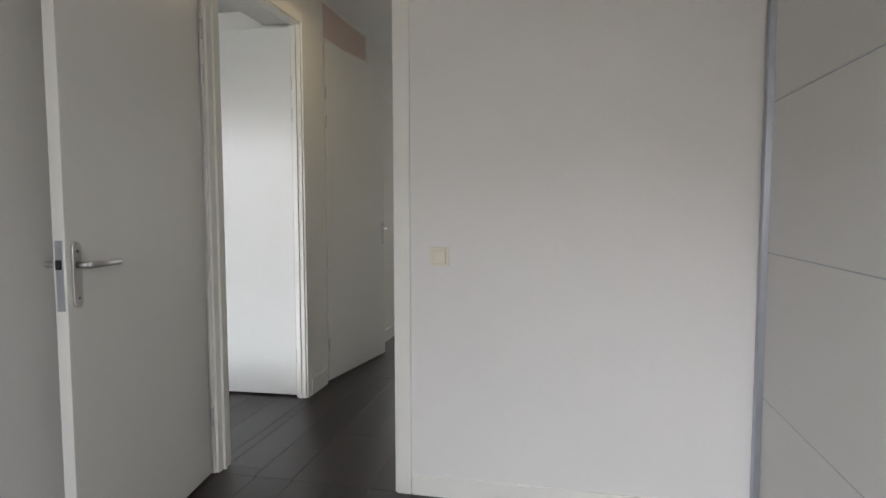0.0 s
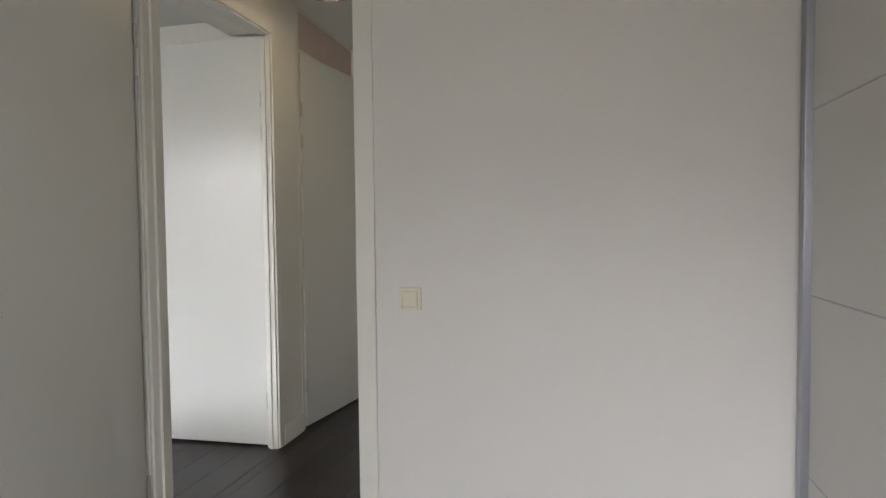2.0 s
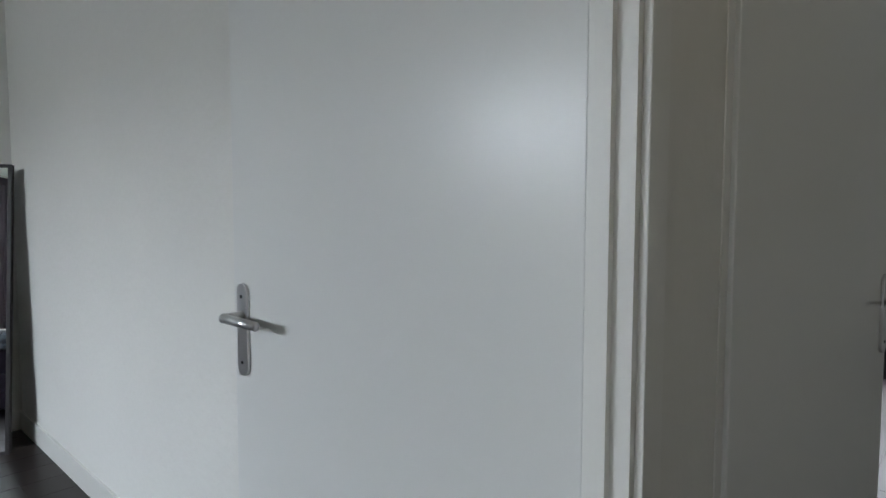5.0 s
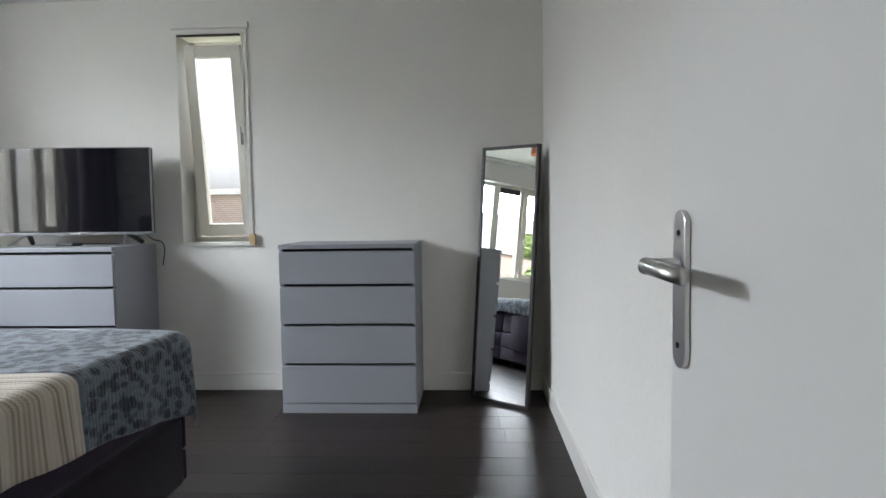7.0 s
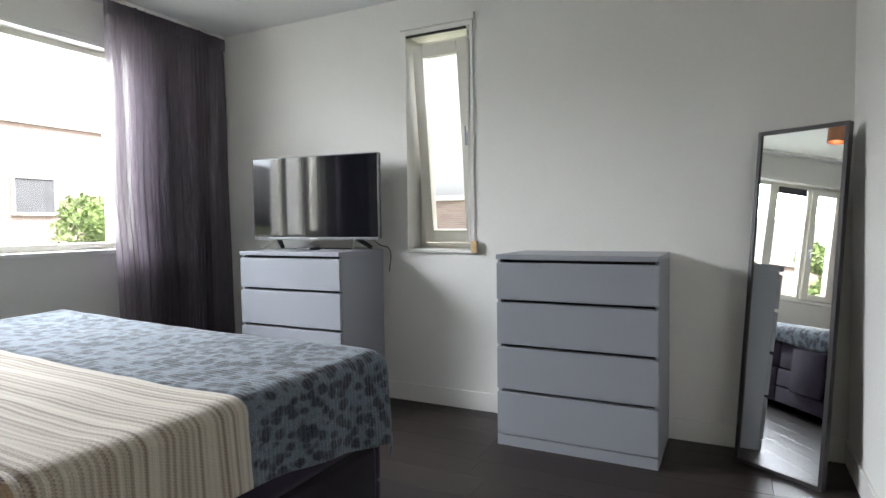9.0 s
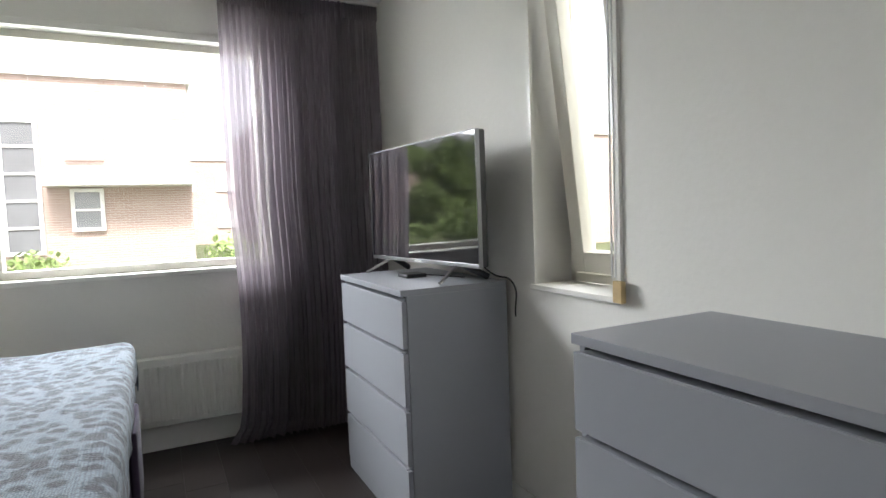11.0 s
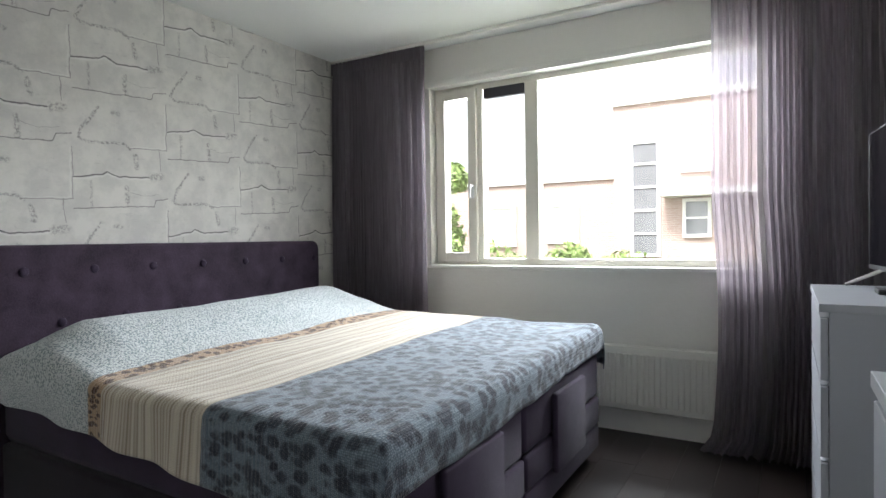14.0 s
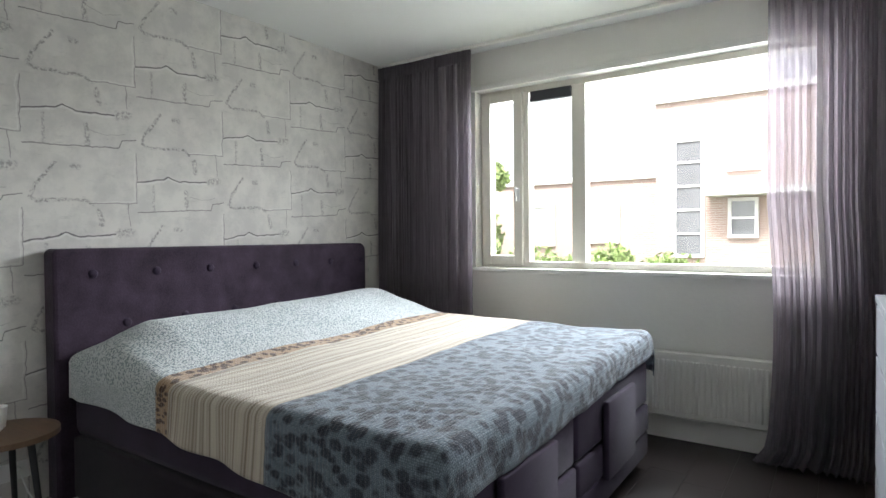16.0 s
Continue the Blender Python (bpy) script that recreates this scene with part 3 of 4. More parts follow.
# bedroom door stands open along the south wall
door_leaf("door_bedroom", pose(-3.388, -1.036, 0, 0, 0, 2.1), 0.867, DH, "white flush door standing open along the wall")
# leaf of the first room stands open into that room
door_leaf("door_room", R1 @ pose(2.362, 0.03, 0, 0, 0, 98.4), 0.90, DH, "white flush door standing open, steel lever handle")
# cupboard door further down the hall, ajar, with a panel above
door_leaf("door_hall", pose(XHALL + 0.032, HD1 - 0.012, 0, 0, 0, -98.5), 0.905, DH, "white flush cupboard door in the hall, standing ajar", sides=(-1,), hinges=-0.046)
transom = thing("transom", pose(XHALL, HD1, 0), "pinkish panel above the hall cupboard door", "panel", kind="structure")
part("panel", B((0.012, -0.905, DH + 0.03), (0.03, 0.0, HH - 0.02)), PINK, transom)
part("trim", boxes(((-0.004, -0.925, DH + 0.01), (0.03, -0.907, HH - 0.02)), ((0.002, -0.905, DH + 0.016), (0.03, 0.0, DH + 0.03))), TRIM, transom)


def door_frame(name, m, width, height, depth, jamb=0.055, proud=0.012):
    """Jambs and head lining an opening that runs from x 0 to width and y 0 to depth."""
    f = thing(name, m, "white painted steel door frame", "door frame", kind="structure")
    for x0, x1, x2, x3 in ((0.0, 0.02, -jamb, 0.008), (width - 0.02, width, width - 0.008, width + jamb)):
        bm = boxes(((x0, 0.0, 0), (x1, depth, height)))
        for y in ((-proud, 0.0), (depth, depth + proud)):
            box(bm, (x2, y[0], 0), (x3, y[1], height + jamb), 0.002)
        lo_x, hi_x = (x0 - 0.012, x0 + 0.004) if x0 else (x1 - 0.004, x1 + 0.012)
        box(bm, (lo_x, depth * 0.45, 0), (hi_x, depth * 0.62, height - 0.021))
        part("jamb", bm, TRIM, f)
    bm = boxes(((0.02, 0.0, height - 0.02), (width - 0.02, depth, height)))
    for y in ((-proud, 0.0), (depth, depth + proud)):
        box(bm, (0.01, y[0], height - 0.008), (width - 0.01, y[1], height + jamb), 0.002)
    part("head", bm, TRIM, f)
    return f


door_frame("door_frame_bedroom", pose(XHALL, DY1, 0, 0, 0, -90), DY1 - DY0, DH + 0.02, 0.060, 0.05)
fr1 = door_frame("door_frame_room", R1 @ pose(D1X0, -0.1, 0), D1X1 - D1X0, DH + 0.03, 0.1)
part("strike_plate", B((0.019, 0.045, 0.95), (0.0225, 0.068, 1.10), bevel=0.001), STEEL, fr1)
fh = thing("door_frame_hall", pose(XHALL, HD1, 0), "white door frame round the hall cupboard door", "door frame", kind="structure")
part("jamb", B((-0.003, 0.003, 0), (0.0, 0.038, HH - 0.04), bevel=0.002), TRIM, fh)
part("jamb", B((-0.003, -0.968, 0), (0.0, -0.925, HH - 0.04), bevel=0.002), TRIM, fh)

# ---------------------------------------------------------------- large window
win = thing("window_1", pose(0, YN, 0), "wide cream window with a side sash and fixed panes", "window", kind="structure")
FY0, FY1 = 0.085, 0.15


def rect_frame(x0, x1, z0, z1, w, y0, y1, bevel=0.004):
    return boxes(((x0, y0, z0), (x0 + w, y1, z1)), ((x1 - w, y0, z0), (x1, y1, z1)),
                 ((x0 + w, y0, z0), (x1 - w, y1, z0 + w)), ((x0 + w, y0, z1 - w), (x1 - w, y1, z1)), bevel=bevel)


part("window_frame", rect_frame(WX0, WX1, WZ0, WZ1, 0.045, FY0, FY1 + 0.02), WINFRAME, win)
part("mullion", B((-2.055, FY0, WZ0 + 0.045), (-2.005, FY1 + 0.02, WZ1 - 0.045), bevel=0.003), WINFRAME, win)
part("mullion", B((-1.678, FY0, WZ0 + 0.045), (-1.582, FY1 + 0.02, WZ1 - 0.045), bevel=0.003), WINFRAME, win)
sash = part("sash", rect_frame(-2.375, -2.045, WZ0 + 0.02, WZ1 - 0.03, 0.068, FY0 - 0.028, FY1 - 0.02), WINFRAME, win)
part("pane", B((-2.31, 0.118, 1.10), (-2.11, 0.124, 2.24)), GLASS, sash)
part("sash_handle", boxes(((-2.087, FY0 - 0.036, 1.50), (-2.063, FY0 - 0.028, 1.60)), ((-2.082, FY0 - 0.075, 1.585), (-2.068, FY0 - 0.036, 1.60)),
     ((-2.083, FY0 - 0.085, 1.50), (-2.067, FY0 - 0.072, 1.60)), bevel=0.002), WHITEP, sash, "white turning handle")
part("pane", B((-2.005, 0.118, 1.065), (-1.678, 0.124, WZ1 - 0.045)), GLASS, win)
part("pane", B((-1.582, 0.118, 1.065), (WX1 - 0.045, 0.124, WZ1 - 0.045)), GLASS, win)
part("window_sill", B((WX0 - 0.03, -0.035, WZ0 - 0.028), (WX1 + 0.03, FY0, WZ0), bevel=0.005), TRIM, win, "white painted sill board")
part("lintel_trim", B((WX0 - 0.03, -0.012, WZ1 - 0.005), (WX1 + 0.03, FY0, WZ1 + 0.035), bevel=0.004), TRIM, win)
vent = thing("roller_blind", pose(-1.84, YN + 0.1, 2.21), "dark rolled blind at the top of the middle pane", "blind")
part("cassette", B((-0.155, -0.02, 0.0), (0.158, 0.02, 0.075), bevel=0.008), BLIND, vent)
part("cord", cyl(bmesh.new(), (-0.152, -0.016, -0.45), (-0.152, -0.016, 0.01), 0.0035, seg=8), BLIND, vent)
for ob in (win, sash):
    for p in ob.children:
        if p.name.startswith("pane"):
            p.visible_shadow = False

# ---------------------------------------------------------------- narrow window with a tilted sash
nw = thing("window_2", pose(XA, 0, 0), "narrow cream window, sash tilted inwards", "window", kind="structure")
part("liner", boxes(((-0.012, NY0 - 0.02, NZ0), (0.17, NY0, NZ1)), ((-0.012, NY1, NZ0), (0.17, NY1 + 0.02, NZ1)),
     ((-0.012, NY0 - 0.02, NZ1), (0.17, NY1 + 0.02, NZ1 + 0.03)), bevel=0.002), TRIM, nw)
part("window_sill", B((-0.02, NY0 - 0.02, NZ0 - 0.022), (0.17, NY1 + 0.02, NZ0), bevel=0.003), TRIM, nw)
part("head_moulding", boxes(((-0.03, NY0 - 0.035, NZ1 + 0.03), (0.0, NY1 + 0.035, NZ1 + 0.07)), bevel=0.003), TRIM, nw)
part("blind_rail", B((-0.028, NY0 + 0.02, NZ1 - 0.02), (-0.012, NY1 - 0.01, NZ1 - 0.008)), GAP, nw)
part("window_frame", boxes(((0.17, NY0, NZ0), (0.24, NY0 + 0.035, NZ1)), ((0.17, NY1 - 0.035, NZ0), (0.24, NY1, NZ1)),
     ((0.17, NY0, NZ0), (0.24, NY1, NZ0 + 0.035)), ((0.17, NY0, NZ1 - 0.035), (0.24, NY1, NZ1)), bevel=0.003), WINFRAME, nw)
sm = Matrix.Translation((0.185, 0, NZ0 + 0.045)) @ pose(0, 0, 0, 0, -6.5, 0)
bm = boxes(((-0.03, NY0 + 0.035, 0), (0.03, NY0 + 0.105, 1.27)), ((-0.03, NY1 - 0.105, 0), (0.03, NY1 - 0.035, 1.27)),
           ((-0.03, NY0 + 0.105, 0), (0.03, NY1 - 0.105, 0.08)), ((-0.03, NY0 + 0.105, 1.19), (0.03, NY1 - 0.105, 1.27)), bevel=0.004)
ns = part("sash", bm, WINFRAME, nw, "cream sash tilted inwards")
ns.matrix_local = sm
npane = part("pane", B((0.0, NY0 + 0.103, 0.078), (0.006, NY1 - 0.103, 1.192)), GLASS, ns)
npane.visible_shadow = False
part("sash_handle", boxes(((-0.05, NY0 + 0.055, 0.62), (-0.03, NY0 + 0.08, 0.70)), ((-0.062, NY0 + 0.06, 0.62), (-0.048, NY0 + 0.075, 0.74)), bevel=0.003), WHITEP, ns)
part("stay", cyl(bmesh.new(), (0.165, NY1 - 0.045, NZ0 + 0.06), (0.15, NY1 - 0.045, NZ0 + 0.16), 0.004, seg=8), STEEL, nw)
chain = thing("blind_chain", pose(XA - 0.018, NY0 + 0.012, NZ0 + 0.06), "beaded cord hanging in the narrow window", "cord")
for x in (0.0, 0.015):
    part("cord", B((x - 0.003, -0.003, 0.0), (x + 0.003, 0.003, 1.28), bevel=0.001), WHITEP, chain)
blk = finish("wood_block", B((XA - 0.035, NY0 - 0.045, NZ0 - 0.016), (XA - 0.013, NY0 - 0.006, NZ0 + 0.055), bevel=0.003), OAKB)
tagged(blk, "small raw wooden block at the sill corner", "block")


# ---------------------------------------------------------------- curtains and rail
def curtain(name, x0, x1, folds, seed, label, flare=0.0, puddle=0.0):
    rnd = random.Random(seed)
    bm = bmesh.new()
    cols, rows = folds * 10, 30
    ph = [rnd.uniform(-0.5, 0.5) for _ in range(folds + 1)]
    am = [rnd.choice((0.35, 0.8, 1.2, 1.9)) * rnd.uniform(0.8, 1.2) for _ in range(folds + 1)]
    grid = []
    for j in range(rows + 1):
        v = j / rows
        z = 2.575 * (1 - v) + 0.008 * v
        row = []
        for i in range(cols + 1):
            u = i / cols
            f = folds * (u + 0.018 * math.sin(9 * u + seed) + 0.010 * math.sin(23 * u + 2 * seed))
            f = max(0.0, min(folds - 1e-6, f))
            k = min(int(f), folds - 1)
            w = f - k
            a = (am[k] * (1 - w) + am[k + 1] * w)
            p = ph[k] * (1 - w) + ph[k + 1] * w
            pleat = 0.010 if v < 0.035 else 0.016 + 0.014 * v
            y = a * pleat * math.sin(2 * math.pi * f + p * (0.4 + 1.3 * v)) + 0.014 * math.sin(13 * u + 2 * v + seed) + 0.012 * noise.noise((u * 30, v * 3, seed))
            x = x0 + (x1 - x0) * u + 0.010 * math.sin(4 * math.pi * f + p) * v
            x += flare * (1 - u) * (max(0, math.sin(math.pi * (v - 0.45) / 0.55)) if v > 0.45 else 0)
            x -= puddle * (1 - u) ** 3 * max(0, v - 0.96) / 0.04
            row.append(bm.verts.new((x, y, z + (0.012 if v < 0.035 and i % 6 < 3 else 0))))
        grid.append(row)
    for j in range(rows):
        for i in range(cols):
            bm.faces.new((grid[j][i], grid[j][i + 1], grid[j + 1][i + 1], grid[j + 1][i]))
    c = thing(name, pose(0, 2.80, 0), label, "curtain", "bedroom curtains")
    part("cloth", bm, CURTAIN, c, smooth=True)
    bm = bmesh.new()
    n = folds * 9
    strips = []
    for i in range(n + 1):
        u = i / n
        y = 0.010 * math.sin(u * folds * 14.4) + 0.007 * noise.noise((u * 40, 3.1, seed))
        top = 2.583 + 0.006 * noise.noise((u * 55, 7.7, seed))
        strips.append([bm.verts.new((x0 + (x1 - x0) * u, y * f - 0.012, z)) for z, f in ((2.495, 0.5), (2.53, 1.0), (top - 0.012, 1.0), (top, 0.5))])
    for a, b in zip(strips, strips[1:]):
        for k in range(3):
            bm.faces.new((a[k], b[k], b[k + 1], a[k + 1]))
    part("heading_tape", bm, CURTAIN, c, "gathered heading", smooth=True)
    return c


curtain("curtain", -3.185, -2.325, 27, 3, "sheer purple-grey curtain drawn to the wallpapered wall")
curtain("curtain", -0.475, 0.455, 27, 8, "sheer purple-grey curtain beside the television", 0.035, 0.06)
rail = finish("curtain_rail", B((XW + 0.01, 2.785, H - 0.022), (XA - 0.01, 2.815, H - 0.001), bevel=0.003), TRIM)
tagged(rail, "white ceiling-mounted curtain rail", "curtain rail")

# ---------------------------------------------------------------- radiator
rad = thing("radiator", pose(-0.98, YN, 0), "white ribbed panel radiator under the window", "radiator")
bm = bmesh.new()
RW = 0.86
box(bm, (-RW, -0.11, 0.165), (RW, -0.095, 0.535), 0.004)
part("back_panel", B((-RW, -0.055, 0.165), (RW, -0.04, 0.535), bevel=0.004), RADI, rad)
part("front_panel", bm, RADI, rad)
n = int(2 * RW / 0.033)
rib = bmesh.new()
for i in range(n):
    x = -RW + 0.03 + i * (2 * RW - 0.06) / (n - 1)
    box(rib, (x - 0.010, -0.124, 0.195), (x + 0.010, -0.109, 0.505), 0.006)
part("ribs", rib, RADI, rad)
part("top_grille", B((-RW, -0.11, 0.53), (RW, -0.04, 0.545), bevel=0.003), RADI, rad)
for x in (-0.6, 0.55):
    part("bracket", B((x, -0.04, 0.2), (x + 0.05, 0.0, 0.5)), RADI, rad)
part("valve", cyl(bmesh.new(), (-RW - 0.05, -0.075, 0.45), (-RW, -0.075, 0.45), 0.02), WHITEP, rad)
part("pipe", boxes(((-RW + 0.02, -0.08, 0.0), (-RW + 0.035, -0.065, 0.17)), ((-RW + 0.07, -0.08, 0.0), (-RW + 0.085, -0.065, 0.17))), RADI, rad)


# ---------------------------------------------------------------- chests of drawers
def chest(m, label):
    """Four-drawer chest 0.80 x 0.48 x 1.00; its front looks along -x, origin in the middle of the front at the floor."""
    c = thing("chest_of_drawers", m, label, "chest of drawers", "grey chests")
    part("top", B((-0.004, -0.40, 0.975), (0.48, 0.40, 1.0), bevel=0.0015), GREY, c)
    for y0, y1 in ((-0.40, -0.382), (0.382, 0.40)):
        part("side_panel", B((0.022, y0, 0), (0.478, y1, 0.975), bevel=0.001), GREY, c)
    part("back_panel", B((0.465, -0.382, 0.01), (0.476, 0.382, 0.97)), GREY, c)
    part("plinth", B((0.004, -0.40, 0), (0.0218, 0.40, 0.056), bevel=0.001), GREY, c)
    part("recess", B((0.05, -0.381, 0.06), (0.06, 0.381, 0.973)), GAP, c)
    for z0, z1 in ((0.062, 0.280), (0.300, 0.515), (0.535, 0.748), (0.768, 0.955)):
        d = part("drawer_front", B((0.0, -0.398, z0), (0.020, 0.398, z1), bevel=0.0015), GREY, c)
        part("grip_edge", B((0.0005, -0.380, z1 + 0.0005), (0.046, 0.380, z1 + 0.0035)), GREY, d)
    return c


chest1 = chest(pose(0, 0, 0), "grey four-drawer chest against the wall")
chest2 = copy_thing(chest1, pose(-0.030, 1.780, 0))
chest2["label"] = "grey four-drawer chest carrying the television"

# ---------------------------------------------------------------- television
tv = thing("television", pose(0.243, 1.777, 1.0, 0, 0, 6.0), "flat black television with silver rim on splayed feet", "television")
part("screen", B((-0.019, -0.474, 0.084), (-0.014, 0.474, 0.612)), SCREEN, tv, "glossy dark screen")
part("bezel", boxes(((-0.02, -0.479, 0.068), (0.0, -0.474, 0.618)), ((-0.02, 0.474, 0.068), (0.0, 0.479, 0.618)),
     ((-0.02, -0.474, 0.612), (0.0, 0.474, 0.618)), ((-0.021, -0.474, 0.066), (0.0, 0.474, 0.084)), bevel=0.002),
     mat("silver_bezel", (0.22, 0.22, 0.23), 0.35, 0.8, 0.02), tv, "silver rim")
part("housing", B((-0.013, -0.478, 0.07), (0.03, 0.478, 0.618), bevel=0.008), DARK, tv)
part("rear_bulge", B((0.03, -0.34, 0.09), (0.065, 0.34, 0.42), bevel=0.015), DARK, tv)
part("maker_plate", B((-0.0225, -0.03, 0.071), (-0.0205, 0.03, 0.078)), WHITEP, tv)
for s in (-1, 1):
    foot = part("foot", cyl(bmesh.new(), (0.0, s * 0.30, 0.074), (-0.125, s * 0.345, 0.008), 0.0075, 0.0065, 10), STEEL, tv, "slim silver front foot")
    bm = bmesh.new()
    cyl(bm, (0.006, s * 0.30, 0.080), (0.120, s * 0.350, 0.014), 0.017, 0.014, 10)
    part("rear_foot", bm, DARK, foot, "black rear foot")
mb = thing("media_box", pose(0.20, 1.80, 1.0), "small flat black box under the television", "media box")
part("body", B((-0.05, -0.055, 0.0), (0.05, 0.055, 0.018), bevel=0.004), DARK, mb)
part("cable", cyl(bmesh.new(), (0.04, -0.05, 0.012), (0.16, -0.22, 0.004), 0.003, seg=8), DARK, mb)
cv = bpy.data.curves.new("tv_cable", "CURVE")
cv.dimensions, cv.bevel_depth = "3D", 0.0035
sp = cv.splines.new("BEZIER")
pts = [(0.31, 1.40, 1.10), (0.38, 1.36, 1.03), (0.44, 1.33, 1.004), (0.468, 1.345, 0.85)]
sp.bezier_points.add(len(pts) - 1)
for p, co in zip(sp.bezier_points, pts):
    p.co, p.handle_left_type, p.handle_right_type = co, "AUTO", "AUTO"
cv.materials.append(DARK)
tagged(new("tv_cable", cv), "thin black cable behind the television", "cable")

# ---------------------------------------------------------------- leaning mirror
MW, MH = 0.40, 1.59
mm = Matrix.Translation((0.186, -0.887, 0.0))
myaw, mlean = 0.573, 0.090
u = Vector((-math.sin(myaw), -math.cos(myaw), 0))
nn = Vector((-math.cos(myaw), math.sin(myaw), 0))
up = Vector((0, 0, 1)) * math.cos(mlean) - nn * math.sin(mlean)
up = (up - u * math.tan(-0.018)).normalized()
nrm = up.cross(u).normalized()
if nrm.dot(nn) < 0:
    nrm = -nrm
mrot = Matrix((u, -nrm, up)).transposed().to_4x4()
mir = thing("standing_mirror", mm @ mrot, "tall narrow mirror in black frame leaning in the corner", "mirror")
FW = 0.019
bm = boxes(((-MW / 2, -0.012, 0), (-MW / 2 + FW, 0.022, MH)), ((MW / 2 - FW, -0.012, 0), (MW / 2, 0.022, MH)),
           ((-MW / 2 + FW, -0.012, 0), (MW / 2 - FW, 0.022, FW)), ((-MW / 2 + FW, -0.012, MH - FW), (MW / 2 - FW, 0.022, MH)), bevel=0.002)
part("frame", bm, FRAMEBLK, mir)
part("mirror_glass", B((-MW / 2 + FW, -0.004, FW), (MW / 2 - FW, 0.0, MH - FW)), MIRROR, mir, "clear mirror glass")
part("backing", B((-MW / 2 + FW, 0.002, FW), (MW / 2 - FW, 0.012, MH - FW)), FRAMEBLK, mir)

# ---------------------------------------------------------------- bed
BX0, BX1, BY0, BY1 = -3.08, -1.05, 0.47, 2.43
bed = thing("box_spring_bed", pose(0, 0, 0), "wide purple-grey box-spring bed, made up", "bed")


def pad(name, lo, hi, bevel, material, label="", puff=0.0):
    bm = B(lo, hi, bevel=bevel)
    return part(name, bm, material, bed, label, smooth=True)


YM = 1.40
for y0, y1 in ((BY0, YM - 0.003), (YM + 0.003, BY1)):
    # the half turned away from the window is coloured darker, as shade
    pad("bed_base", (BX0, y0, 0.06), (BX1 + 0.02, y1, 0.345), 0.022, BASESHADE if y0 < 1 else VELVET)
    pad("mattress", (BX0, y0 + 0.004, 0.347), (BX1, y1 - 0.004, 0.65 if y0 < 1 else 0.67), 0.045, VELVET)
for y0, y1 in ((BY0, YM - 0.004), (YM + 0.004, BY1)):
    # stitched front cushions of the foot end
    pad("foot_cushion", (BX1 + 0.021, y0 + 0.004, 0.07), (BX1 + 0.048, y1 - 0.004, 0.20), 0.012, VELVET)
    pad("foot_cushion", (BX1 + 0.021, y0 + 0.004, 0.202), (BX1 + 0.052, y1 - 0.004, 0.345), 0.014, VELVET)
    pad("foot_cushion", (BX1 + 0.003, y0 + 0.006, 0.35), (BX1 + 0.045, y1 - 0.006, 0.575), 0.02, VELVET)
    yc = 0.937 if y0 < 1 else 1.88
    pad("foot_flap", (BX1 + 0.053, yc - 0.20, 0.19), (BX1 + 0.082, yc + 0.205, 0.535), 0.009, VELVET, "stitched mattress stop flap")
for x in (BX0 + 0.12, BX1 - 0.12):
    for y in (BY0 + 0.1, YM, BY1 - 0.1):
        part("leg", cyl(bmesh.new(), (x, y, 0), (x, y, 0.062), 0.022, 0.028), DARK, bed)
HY0, HY1, HZ = 0.41, 2.50, 1.21
r = 0.06
out = [(HY0 + r * 0.5 - r * 0.5 * math.cos(a), HZ - r * 0.5 + r * 0.5 * math.sin(a)) for a in np.linspace(0, math.pi / 2, 6)]
out += [(HY1 - r + r * math.sin(a), HZ - r + r * math.cos(a)) for a in np.linspace(0, math.pi / 2, 7)]
out += [(HY1, 0.05), (HY0, 0.05)]
bm = prism(bmesh.new(), [(-y, z) for y, z in out], 0.11, 0.014, pose(-3.19, 0, 0, 0, 0, -90) )
head = part("headboard", bm, HEADFAB, bed, "dark purple fabric headboard with buttons")
for row, z in enumerate((1.088, 0.84)):
    for i in range(7 - row):
        y = 0.578 + 0.3115 * i + row * 0.156
        t = bmesh.new()
        bmesh.ops.create_uvsphere(t, u_segments=14, v_segments=8, radius=0.021)
        bmn = join(bmesh.new(), t, Matrix.Translation((-3.077, y, z)) @ Matrix.Diagonal((0.55, 1, 1, 1)))
        t = bmesh.new()
        bmesh.ops.create_cone(t, cap_ends=True, segments=16, radius1=0.034, radius2=0.018, depth=0.006)
        join(bmn, t, Matrix.Translation((-3.081, y, z)) @ Euler((0, math.pi / 2, 0)).to_matrix().to_4x4())
        part("button", bmn, VELVET, head, "covered tufting button", smooth=True)
part("adjuster_knob", cyl(bmesh.new(), (BX1 - 0.05, BY1, 0.47), (BX1 - 0.05, BY1 + 0.025, 0.47), 0.02), WHITEP, bed)


